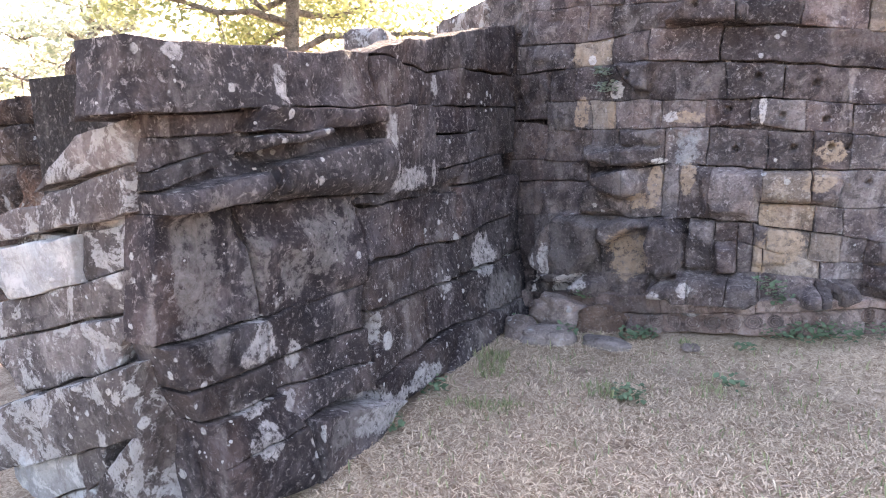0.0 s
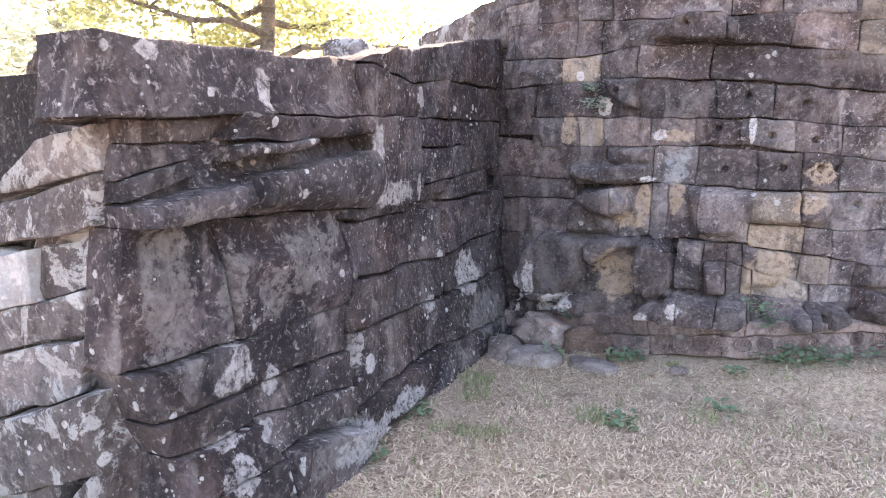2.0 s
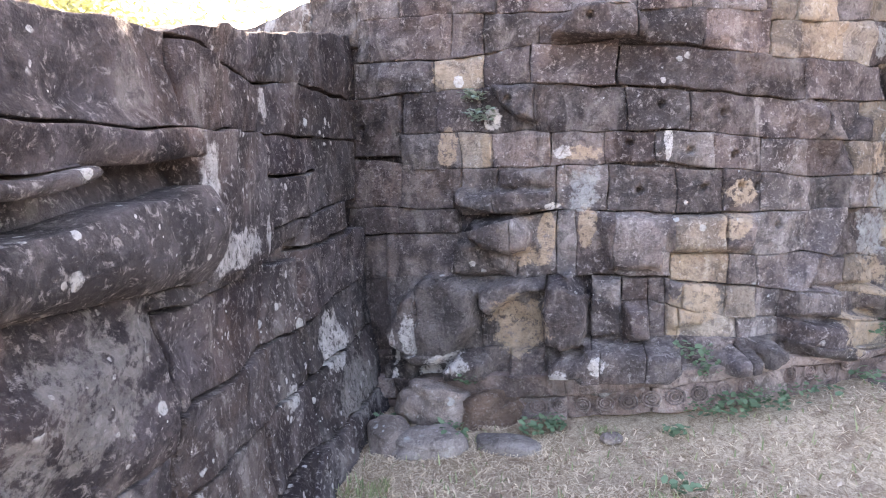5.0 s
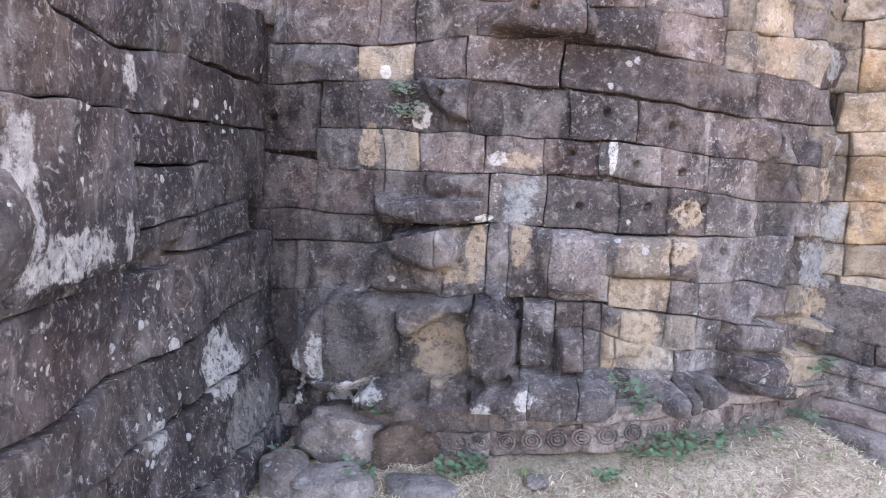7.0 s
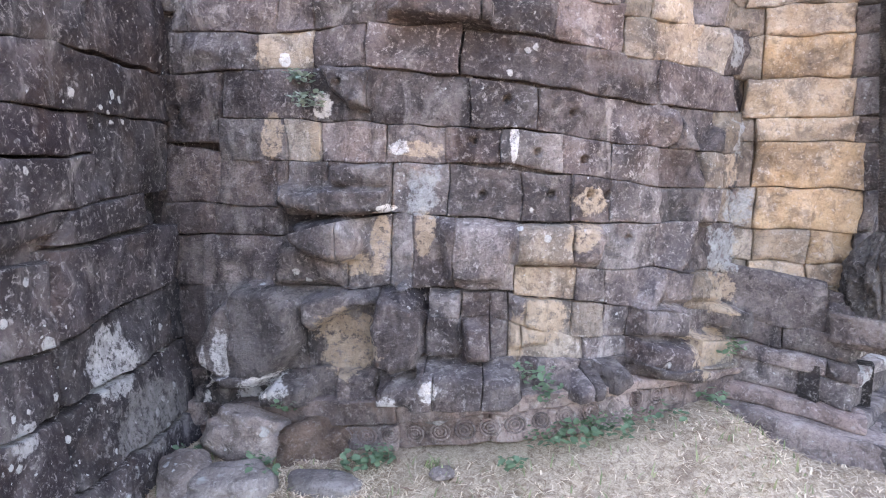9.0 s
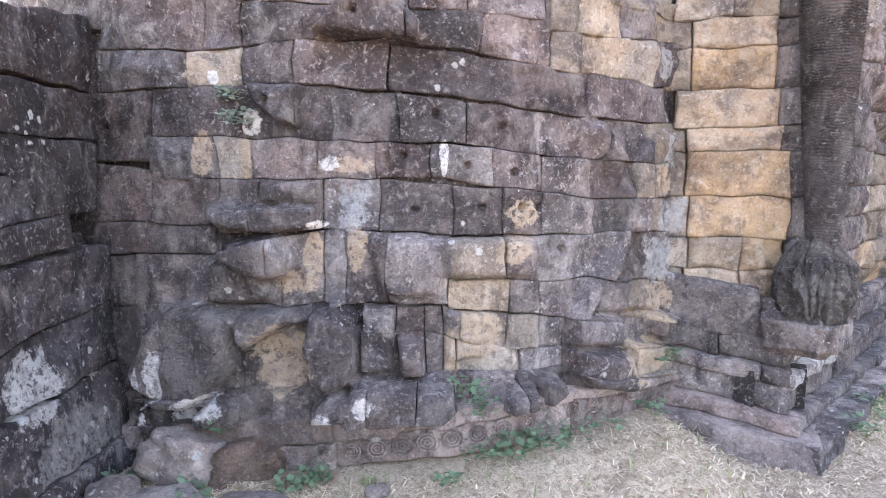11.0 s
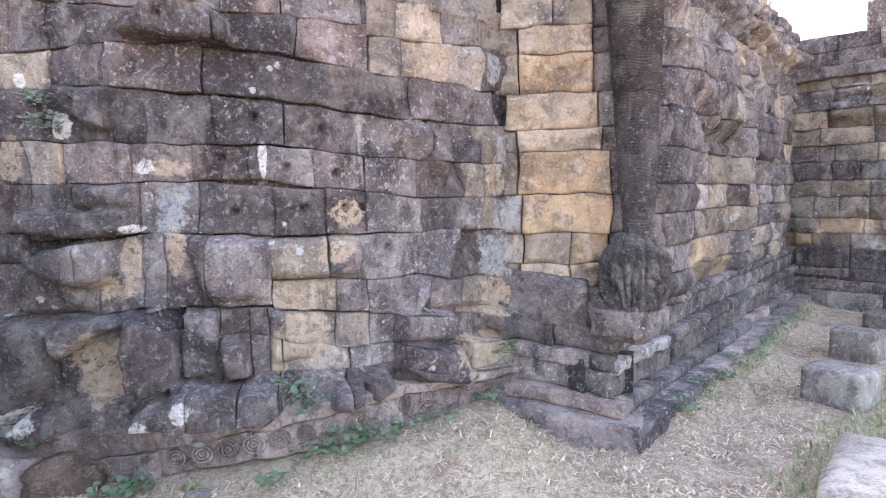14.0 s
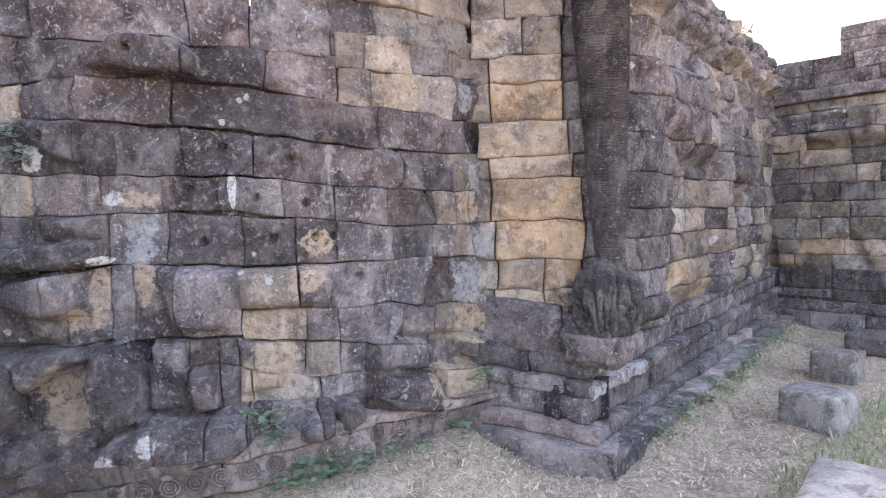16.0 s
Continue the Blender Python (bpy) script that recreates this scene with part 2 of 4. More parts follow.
def straight(p0, p1):
    a, b = Vector((*p0, 0)), Vector((*p1, 0))
    d = (b - a).normalized()
    out = Vector((d.y, -d.x, 0))
    return lambda u, v: (a + d * u + Vector((0, 0, v)), out)


def bowed(u, v):
    s = (0.26 if u < 2.05 else 0.58) * (u - 2.05)
    return Vector((u, bow(u), v)), Vector((s, -1, 0)).normalized()


def part(name, bm, material, parent=None, label="", smooth=True):
    me = bpy.data.meshes.new(name)
    bmesh.ops.recalc_face_normals(bm, faces=bm.faces)
    bm.to_mesh(me)
    bm.free()
    if smooth:
        me.polygons.foreach_set("use_smooth", [True] * len(me.polygons))
    me.materials.append(material)
    ob = new(name, me)
    if parent:
        ob.parent = parent
        ob.matrix_parent_inverse = parent.matrix_world.inverted()
    if label:
        ob["label"] = label
    return ob


def steps_along(length, edge, res):
    """Stations from 0 to 1, close together at the worn edges."""
    e = min(edge / length, 0.3)
    k = max(2, round((length - 2 * edge) / res))
    return [0, e * 0.3, *[e + (1 - 2 * e) * i / k for i in range(k + 1)], 1 - e * 0.3, 1]


count = [0]


def stone(wall, quad, tint, proud=0.0, res=0.04, edge=0.009, depth=0.2, gap=0.002, wobble=0.018, rough=0.022, name="stone_block", carve=1.0):
    """One worn block. quad: its corners as (run, height), lower first, counter-clockwise."""
    face = wall["face"]
    count[0] += 1
    seed = count[0] * 7.7
    (a, b, c, d) = [Vector(q) for q in quad]
    w, h = ((b - a).length + (c - d).length) / 2, ((d - a).length + (c - b).length) / 2
    if face.carving is elephant:
        near = any(min(a.x, d.x) < x < max(b.x, c.x) and min(a.y, b.y) < z < max(c.y, d.y) for x, z in SOCKETS)
        res = 0.011 if near else 0.02
    us, vs = steps_along(w, edge, res), steps_along(h, edge, res)
    lean = random.uniform(-0.012, 0.012), random.uniform(-0.012, 0.012)
    proud += random.uniform(-0.008, 0.008)
    bm = bmesh.new()
    grid, back = [], {}
    centre = None
    for j, t in enumerate(vs):
        row = []
        for i, s in enumerate(us):
            g, k = gap / w, gap / h
            s2, t2 = g + (1 - 2 * g) * s, k + (1 - 2 * k) * t
            uv = (a * (1 - s2) + b * s2) * (1 - t2) + (d * (1 - s2) + c * s2) * t2
            u, v = uv
            u += wobble * noise.noise((u * 5, v * 5, wall["seed"]))
            v += wobble * noise.noise((u * 5, v * 5, wall["seed"] + 9))
            place, out = face.at(u, v)
            du, dv = min(s, 1 - s) * w, min(t, 1 - t) * h
            r = edge * max(0.35, 1 + 2.2 * noise.noise((u * 8, v * 8, seed)))
            fall = max(0, 1 - du / r) ** 2.4 + max(0, 1 - dv / r) ** 2.4
            o = proud + lean[0] * (s - 0.5) + lean[1] * (t - 0.5) - min(fall, 1.3) * r * 0.55
            o += rough * noise.fractal((u * 7, v * 7, seed), 1.0, 2.0, 3)
            if face.carving:
                o += carve * face.carving(u, v)
            row.append(bm.verts.new(place + out * o))
            if i in (0, len(us) - 1) or j in (0, len(vs) - 1):
                back[i, j] = bm.verts.new(place + out * (-depth))
        grid.append(row)
    nu, nv = len(us), len(vs)
    for j in range(nv - 1):
        for i in range(nu - 1):
            bm.faces.new((grid[j][i], grid[j][i + 1], grid[j + 1][i + 1], grid[j + 1][i]))
    ring = [(i, 0) for i in range(nu)] + [(nu - 1, j) for j in range(1, nv)] + [(i, nv - 1) for i in range(nu - 2, -1, -1)] + [(0, j) for j in range(nv - 2, 0, -1)]
    for p, q in zip(ring, ring[1:] + ring[:1]):
        bm.faces.new((grid[p[1]][p[0]], back[p], back[q], grid[q[1]][q[0]]))
    mid = grid[nv // 2][nu // 2].co.copy()
    for vert in bm.verts:
        vert.co -= mid
    ob = part(name, bm, STONE[tint], wall["object"])
    ob.location = mid
    return ob


def height(line, x):
    return float(np.interp(x, [p[0] for p in line], [p[1] for p in line]))


def course(wall, low, high, joints, tints, off=0.0, name="stone_block"):
    """A course of blocks between two joint lines, each a run of (run, height)."""
    for i, (a, b) in enumerate(zip(joints, joints[1:])):
        t = tints[min(i, len(tints) - 1)]
        lean = random.uniform(-0.008, 0.008)
        stone(wall, [(a, height(low, a)), (b, height(low, b)), (b + lean, height(high, b)), (a + lean, height(high, a))], t, off, name=name, carve=0.12 if off >= 0.1 else 1.0)


def masonry(wall, u0, u1, z0, z1, course_h, block_w, tint, off=0.0, res=0.06, slope=0.0, edge=0.018, rough=0.018):
    """Courses of uneven blocks; tint(u, v) names the stone."""
    z = z0
    while z < z1 - 0.05:
        h = min(course_h * random.uniform(0.8, 1.25), z1 - z)
        if z1 - z - h < 0.08:
            h = z1 - z
        u = u0
        while u < u1 - 0.02:
            w = block_w * random.uniform(0.6, 1.5)
            if u1 - u - w < block_w * 0.4:
                w = u1 - u
            stone(wall, [(u, z), (u + w, z), (u + w, z + h), (u, z + h)], tint(u + w / 2, z + h / 2), off + random.uniform(-0.012, 0.014), res, edge, rough=rough)
            u += w
        z += h


def solid(points, z0, z1):
    """An upright prism over a plan outline."""
    bm = bmesh.new()
    low = [bm.verts.new((x, y, z0)) for x, y in points]
    high = [bm.verts.new((x, y, z1)) for x, y in points]
    bm.faces.new(low[::-1])
    bm.faces.new(high)
    for i in range(len(points)):
        k = (i + 1) % len(points)
        bm.faces.new((low[i], low[k], high[k], high[i]))
    return bm


def wall_of(name, core, face, label):
    ob = part(name, core, CORE, smooth=False)
    tagged(ob, label, "wall", kind="structure")
    return {"object": ob, "face": face, "seed": 3.0 + len(name)}


def capsule(u, v, run, r, r_end=None):
    """Nearness of a point to a bent line: 1 on it, 0 beyond the radius, which may grow along it."""
    r_end = r if r_end is None else r_end
    best, legs = 9.0, list(zip(run, run[1:] or run))
    for i, ((a, b), (c, d)) in enumerate(legs):
        k = ((u - a) * (c - a) + (v - b) * (d - b)) / ((c - a) ** 2 + (d - b) ** 2 + 1e-9)
        k = min(1, max(0, k))
        best = min(best, math.hypot(u - a - k * (c - a), v - b - k * (d - b)) / (r + (r_end - r) * (i + k) / len(legs)))
    return (1 - best ** 2.6) ** 0.6 if best < 1 else 0.0


def swell(u, v, outline, soft):
    """How far a point lies inside an outline: 0 at its edge, 1 from the soft width inwards, rounded."""
    odd, near = False, 9.0
    for (a, b), (c, d) in zip(outline, outline[1:] + outline[:1]):
        if (b > v) != (d > v) and u < a + (v - b) * (c - a) / (d - b):
            odd = not odd
        k = ((u - a) * (c - a) + (v - b) * (d - b)) / ((c - a) ** 2 + (d - b) ** 2 + 1e-9)
        k = min(1, max(0, k))
        near = min(near, math.hypot(u - a - k * (c - a), v - b - k * (d - b)))
    if not odd:
        return 0.0
    k = min(1, near / soft)
    return math.sqrt(k * (2 - k))


# carving on the main wall: an outline of (run, height), how far it stands out, and the width of its rounding
CARVED = []


def carve_out(outline, out, soft):
    us, vs = [p[0] for p in outline], [p[1] for p in outline]
    CARVED.append((outline, out, soft, min(us), max(us), min(vs), max(vs)))


carve_out([(0.66, 0.93), (0.53, 0.78), (0.4, 0.55), (0.44, 0.45), (0.64, 0.35), (0.77, 0.37), (0.89, 0.47), (1.0, 0.63), (1.01, 0.89), (0.85, 0.94)], 0.12, 0.07)
carve_out([(1.01, 0.88), (1.22, 0.95), (1.35, 0.94), (1.42, 0.87), (1.32, 0.86), (1.17, 0.78), (1.07, 0.7), (1.01, 0.75)], 0.1, 0.05)
carve_out([(1.42, 0.95), (1.55, 0.98), (1.63, 0.9), (1.65, 0.67), (1.62, 0.56), (1.5, 0.51), (1.4, 0.56), (1.38, 0.77)], 0.13, 0.07)
carve_out([(0.95, 1.28), (1.24, 1.34), (1.34, 1.22), (1.31, 1.11), (1.2, 1.08), (1.06, 1.11), (0.97, 1.18)], 0.12, 0.06)
carve_out([(0.88, 1.49), (0.98, 1.44), (1.14, 1.47), (1.46, 1.47), (1.45, 1.35), (1.15, 1.32), (0.94, 1.35), (0.88, 1.39)], 0.08, 0.035)
carve_out([(1.14, 1.59), (1.45, 1.59), (1.45, 1.49), (1.14, 1.48)], 0.03, 0.02)
carve_out([(0.82, 0.94), (1.2, 0.97), (1.2, 1.08), (1.01, 1.15), (0.88, 1.17), (0.83, 1.04)], 0.05, 0.05)
carve_out([(0.89, 0.44), (1.09, 0.45), (1.07, 0.3), (0.81, 0.27), (0.79, 0.35)], 0.1, 0.04)
carve_out([(1.2, 0.5), (1.41, 0.51), (1.41, 0.35), (1.19, 0.32)], 0.05, 0.02)
carve_out([(1.42, 0.45), (1.5, 0.51), (1.68, 0.53), (1.7, 0.47), (1.61, 0.37), (1.42, 0.35)], 0.12, 0.05)
carve_out([(0.38, 0.32), (0.59, 0.37), (0.61, 0.24), (0.42, 0.16), (0.38, 0.23)], 0.06, 0.03)
carve_out([(1.66, 0.94), (1.83, 0.95), (1.83, 0.61), (1.65, 0.61)], 0.04, 0.02)
carve_out([(1.84, 0.8), (1.98, 0.79), (1.99, 0.6), (1.87, 0.59)], 0.08, 0.03)
carve_out([(1.62, 0.59), (1.92, 0.58), (2.14, 0.57), (2.15, 0.43), (2.07, 0.36), (1.92, 0.35), (1.74, 0.23), (1.55, 0.27), (1.6, 0.46)], 0.13, 0.07)
carve_out([(2.35, 0.5), (2.43, 0.54), (2.53, 0.54), (2.54, 0.39), (2.46, 0.37), (2.36, 0.4)], 0.14, 0.06)
carve_out([(2.53, 0.59), (2.67, 0.57), (2.69, 0.48), (2.55, 0.4)], 0.12, 0.05)
carve_out([(2.76, 0.7), (3.08, 0.65), (3.15, 0.46), (3.06, 0.41), (2.82, 0.48), (2.74, 0.56)], 0.12, 0.06)
carve_out([(2.75, 0.87), (3.05, 0.85), (3.07, 0.66), (2.76, 0.71)], 0.09, 0.05)
carve_out([(3.26, 0.83), (3.72, 0.74), (3.73, 0.53), (3.4, 0.61), (3.29, 0.71)], 0.1, 0.05)
carve_out([(3.11, 0.68), (3.47, 0.61), (3.51, 0.38), (3.15, 0.46)], 0.06, 0.04)
carve_out([(1.09, 2.09), (1.37, 2.06), (1.36, 1.86), (1.26, 1.87), (1.16, 1.96)], 0.07, 0.05)
carve_out([(1.44, 2.33), (1.6, 2.48), (1.85, 2.49), (1.96, 2.37), (1.95, 2.26), (1.78, 2.27), (1.44, 2.31)], 0.09, 0.05)
carve_out([(3.11, 1.46), (3.16, 1.73), (3.28, 1.89), (3.44, 1.88), (3.35, 1.67), (3.25, 1.28), (3.15, 1.31)], 0.05, 0.04)
carve_out([(2.93, 0.87), (2.89, 1.05), (3.25, 1.02), (3.37, 0.83), (3.08, 0.86)], 0.04, 0.04)
carve_out([(2.1, 0.93), (2.28, 0.93), (2.28, 0.68), (2.09, 0.66)], 0.03, 0.02)
carve_out([(2.74, 0.84), (2.83, 0.80), (3.06, 1.09), (3.18, 1.39), (3.14, 1.64), (2.94, 1.93), (2.85, 1.88), (3.03, 1.6), (3.07, 1.4), (2.98, 1.15)], 0.05, 0.05)
carve_out([(2.06, 1.31), (2.1, 1.1), (2.55, 1.09), (2.58, 1.28), (2.4, 1.31)], 0.05, 0.06)
carve_out([(1.7, 1.32), (1.76, 1.0), (2.06, 0.99), (2.1, 1.3)], 0.04, 0.05)


def elephant(u, v):
    o = 0.0
    for outline, out, soft, u0, u1, v0, v1 in CARVED:
        if u0 < u < u1 and v0 < v < v1:
            o = max(o, 1.6 * out * swell(u, v, outline, 0.75 * soft))
    for a, b in SOCKETS:
        q = math.hypot(u - a, v - b)
        if q < 0.024:
            o -= 0.05 * min(1, (0.024 - q) / 0.008)
    if v > 2.15:
        o += 0.03 * noise.noise((u * 6, v * 8, 1.0))
    return o


# ---- ground ----
def ground_height(x, y):
    def ease(a, b, t):
        t = min(1, max(0, (t - a) / (b - a)))
        return t * t * (3 - 2 * t)
    bank = 0.28 * min(1, max(0, (x - 0.35) / 2.8)) * ease(-0.85, -0.15, y) * (1 - ease(3.2, 3.85, x))
    near = 1 - ease(8, 30, math.hypot(x, y))
    # dusty slope against the long plinth
    along, away = (x - 4.1) * 0.738 + (y + 0.1) * 0.675, (x - 4.1) * 0.675 - (y + 0.1) * 0.738
    bank += 0.1 * (1 - ease(0.0, 0.42, away)) * ease(0.1, 0.6, along) * (1 - ease(5.2, 6.2, along)) * ease(-0.5, -0.1, away)
    return bank + near * (0.03 * noise.noise((x * 0.9, y * 0.9, 0)) + 0.012 * noise.noise((x * 4, y * 4, 3)))


def ground_material():
    m, n, l, p = base_material("dry_grass_ground")
    where = n.new("ShaderNodeNewGeometry").outputs["Position"]
    a, b, c = noise_node(n, l, where, 1.6, 6), noise_node(n, l, where, 30, 6, 0.75, 1.0), noise_node(n, l, where, 120, 4, 0.7)
    col = blend(n, l, span(n, l, b, 0.35, 0.65), (0.23, 0.155, 0.105), (0.62, 0.5, 0.375))
    col = blend(n, l, span(n, l, a, 0.5, 0.72, 0, 0.45), col, (0.42, 0.35, 0.23))
    col = blend(n, l, span(n, l, c, 0.45, 0.65, 0, 0.5), col, (0.8, 0.67, 0.53))
    col = blend(n, l, span(n, l, noise_node(n, l, where, 2.3, 8, 0.68, 0.8), 0.5, 0.64, 0, 0.75), col, blend(n, l, b, (0.17, 0.115, 0.085), (0.36, 0.26, 0.195)))
    l.new(col, p.inputs["Base Color"])
    p.inputs["Roughness"].default_value = 0.95
    bu = n.new("ShaderNodeBump")
    bu.inputs["Strength"].default_value, bu.inputs["Distance"].default_value = 0.8, 0.03
    l.new(times(n, l, b, times(n, l, c, 0.5), "ADD"), bu.inputs["Height"])
    l.new(bu.outputs[0], p.inputs["Normal"])
    return m


def lay_ground():
    xs = [-1500, -300, -80, -30, -15, -8, -5, -3, *np.arange(-2, 11, 0.12), 12, 14, 18, 25, 40, 90, 300, 1500]
    ys = [-1500, -300, -80, -30, -15, -9, *np.arange(-7, 5, 0.12), 6, 8, 12, 18, 30, 80, 300, 1500]
    bm = bmesh.new()
    rows = [[bm.verts.new((x, y, ground_height(x, y))) for x in xs] for y in ys]
    for r0, r1 in zip(rows, rows[1:]):
        for i in range(len(xs) - 1):
            bm.faces.new((r0[i], r0[i + 1], r1[i + 1], r1[i]))
    tagged(part("ground", bm, ground_material()), "trodden dry grass and bare earth", "ground", kind="structure")


lay_ground()

# ---- walls ----
# bulging carving on the receding wall: heads, legs and trunks in a row
EAST_CARVED = [([(0.7, 2.25), (0.8, 2.7), (2.1, 2.75), (2.65, 2.45), (2.55, 1.98), (1.5, 1.98), (1.1, 2.1)], 0.2, 0.3),
               ([(0.55, 0.7), (1.3, 0.7), (1.38, 2.0), (1.3, 2.35), (0.6, 2.35)], 0.13, 0.14),
               ([(1.45, 0.85), (2.0, 0.75), (2.5, 0.85), (2.5, 1.95), (1.5, 1.95)], 0.06, 0.15),
               ([(2.6, 0.7), (3.0, 0.7), (3.15, 2.2), (3.0, 2.55), (2.62, 2.3)], 0.17, 0.16),
               ([(3.05, 1.9), (3.3, 2.4), (4.3, 2.35), (4.5, 1.9), (3.9, 1.75)], 0.17, 0.25),
               ([(3.5, 0.7), (4.1, 0.7), (4.15, 1.75), (3.55, 1.8)], 0.1, 0.15),
               ([(4.4, 0.7), (5.0, 0.7), (5.0, 1.9), (4.45, 1.9)], 0.12, 0.15)]


def shelf(u, v):
    o = max(d * swell(u, v, line, r) for line, d, r in EAST_CARVED)
    if v > 2.6:
        o += 0.1 * max(0, noise.noise((u * 4.2, v * 4.2, 4)) + 0.15) + 0.05 * noise.noise((u * 9, v * 10, 8)) + (0.1 if 3.1 < v < 3.35 else 0)
    return o + 0.04 * noise.noise((u * 3, v * 3.5, 4)) + 0.025 * noise.noise((u * 8, v * 9, 8))


FAR_CARVED = [([(0.45, 2.45), (0.5, 2.62), (0.85, 2.7), (1.1, 2.6), (1.15, 2.42), (0.8, 2.33)], 0.13, 0.1),
              ([(0.55, 2.68), (0.6, 2.85), (0.9, 2.85), (1.05, 2.7)], 0.12, 0.07),
              ([(1.15, 2.4), (1.15, 2.75), (1.35, 2.8), (1.5, 2.6), (1.4, 2.38)], 0.12, 0.08),
              ([(0.12, 0.75), (0.1, 1.2), (0.3, 1.25), (0.42, 1.0), (0.4, 0.75)], 0.09, 0.08)]


def far_relief(u, v):
    o = max(d * swell(u, v, line, r) for line, d, r in FAR_CARVED)
    return o - 0.07 * capsule(u, v, [(0.75, 1.12), (1.0, 1.1), (1.12, 0.8)], 0.1) + 0.03 * noise.noise((u * 3, v * 4, 5))


def left_relief(u, v):
    o = 0.07 * capsule(u, v, [(2.85, 1.42), (2.5, 1.43), (2.1, 1.45)], 0.09, 0.15) + 0.06 * capsule(u, v, [(3.35, 1.36), (2.95, 1.40)], 0.07) + 0.05 * capsule(u, v, [(2.95, 1.58), (2.55, 1.61)], 0.045, 0.03)
    o += 0.05 * capsule(u, v, [(2.85, 1.70), (2.05, 1.69)], 0.06) + 0.06 * capsule(u, v, [(3.3, 0.25), (2.9, 0.2)], 0.2) + 0.05 * capsule(u, v, [(2.6, 1.15), (2.35, 1.0)], 0.2) - 0.05 * capsule(u, v, [(2.95, 1.25), (2.5, 1.27)], 0.1)
    return o + 0.025 * noise.noise((u * 3, v * 4, 2)) - 0.1 * capsule(u, v, [(2.18, 0.56), (2.15, 0.45)], 0.035)


def west_face(u, v):
    """The west wall bends back towards the corner, and its foot swells."""
    k = min(1, max(0, (2.1 - u) / 1.1))
    k = k * k * (3 - 2 * k)
    foot = min(1, max(0, 1 - v)) ** 1.5
    return Vector((0.305 - 0.165 * k + (0.04 + 0.14 * k) * foot, -u, v)), Vector((1, 0, 0))


main_outline = [(x, bow(x) + 0.1) for x in (-1.1, -0.6, 0.0, 0.5, 1.0, 1.5, 2.05, 2.5, 3.0, 3.4, 3.62)]
main_wall = wall_of("wall_north", solid(main_outline + [(4.2, 1.9), (-1.1, 1.9)], -0.2, 2.6), Face(bowed, elephant), "dark weathered sandstone terrace wall with carved elephant relief")
left_wall = wall_of("wall_west", solid([(0.1, -3.3), (0.1, -1.9), (0.0, -1.2), (0.0, 0.4), (-0.6, 0.4), (-0.6, -3.3)], -0.2, 1.85), Face(west_face, left_relief), "blackened sandstone wall spotted with white lichen")
end_wall = wall_of("wall_west_end", solid([(-0.8, -3.34), (0.16, -3.34), (0.16, -3.3), (-0.8, -3.3)], -0.2, 1.1), Face(lambda u, v: (Vector((u, -3.42, v)), Vector((0, -1, 0)))), "broken wall end crusted with pale lichen")
PIER_IN, PIER_OUT = (3.5, 0.47), (4.2, 0.25)
pier = wall_of("wall_pier", solid([(3.55, 0.58), (4.2, 0.4), (4.6, 0.85), (4.4, 1.9), (3.55, 1.9)], -0.2, 3.3), Face(straight(PIER_IN, PIER_OUT)), "yellow sandstone pier beside the carved wall")
R0, R1 = (4.22, 0.34), (8.55, 4.33)
right_wall = wall_of("wall_east", solid([(4.2, 0.44), (8.5, 4.42), (7.8, 5.3), (4.2, 1.9)], -0.2, 3.6), Face(straight(R0, R1), shelf), "receding terrace wall of carved weathered sandstone")
F0, F1 = (8.5, 4.36), (10.8, 0.96)
far_wall = wall_of("wall_far", solid([(8.58, 4.4), (10.88, 1.0), (11.6, 1.5), (9.3, 4.9)], -0.2, 3.45), Face(straight(F0, F1), far_relief), "projecting terrace wall of grey sandstone blocks")
terrace = part("terrace_top", solid([(-6, 0.9), (-0.3, 0.9), (4.2, 1.8), (7.9, 5.2), (7.9, 9), (-6, 9)], -0.2, 2.2), CORE, smooth=False)
tagged(terrace, "earth fill of the terrace behind its walls", "terrace", kind="structure")
rear_wall = wall_of("wall_laterite", solid([(-2.6, -2.64), (-0.6, -2.64), (-0.6, -2.3), (-2.6, -2.3)], -0.2, 1.4), Face(straight((-2.6, -2.7), (-0.45, -2.7))), "rough porous laterite wall")

# main wall courses
course(main_wall, [(0.16, 0.04), (0.92, 0.18), (1.54, 0.26), (2.12, 0.35), (2.73, 0.43), (3.6, 0.37)], [(0.17, 0.2), (0.5, 0.25), (1.54, 0.4), (2.11, 0.44), (2.69, 0.5), (3.59, 0.41)], [0.16, 0.46, 1.53, 2.12, 2.46, 2.73, 3.59], "qqqqqq", 0.13)
course(main_wall, [(0.14, -0.14), (0.91, 0.03), (1.54, 0.11), (2.13, 0.19), (2.76, 0.23), (3.67, 0.12)], [(0.15, 0.02), (0.91, 0.17), (1.54, 0.25), (2.12, 0.34), (2.75, 0.42), (3.63, 0.35)], [0.14, 0.64, 1.53, 2.0, 2.49, 2.74, 3.65], "qqqqqq", 0.1)
course(main_wall, [(0.12, 0.15), (0.47, 0.2), (1.54, 0.36), (2.13, 0.4), (2.74, 0.46), (3.73, 0.34)], [(0.12, 0.35), (0.43, 0.41), (1.03, 0.48), (1.68, 0.56), (2.12, 0.61), (2.41, 0.6), (2.72, 0.59), (3.17, 0.48), (3.72, 0.42)], [0.12, 0.39, 0.6, 0.86, 1.19, 1.41, 1.71, 1.94, 2.13, 2.23, 2.46, 2.73, 3.17, 3.72], "mggggmmmmgmmt", 0.03)
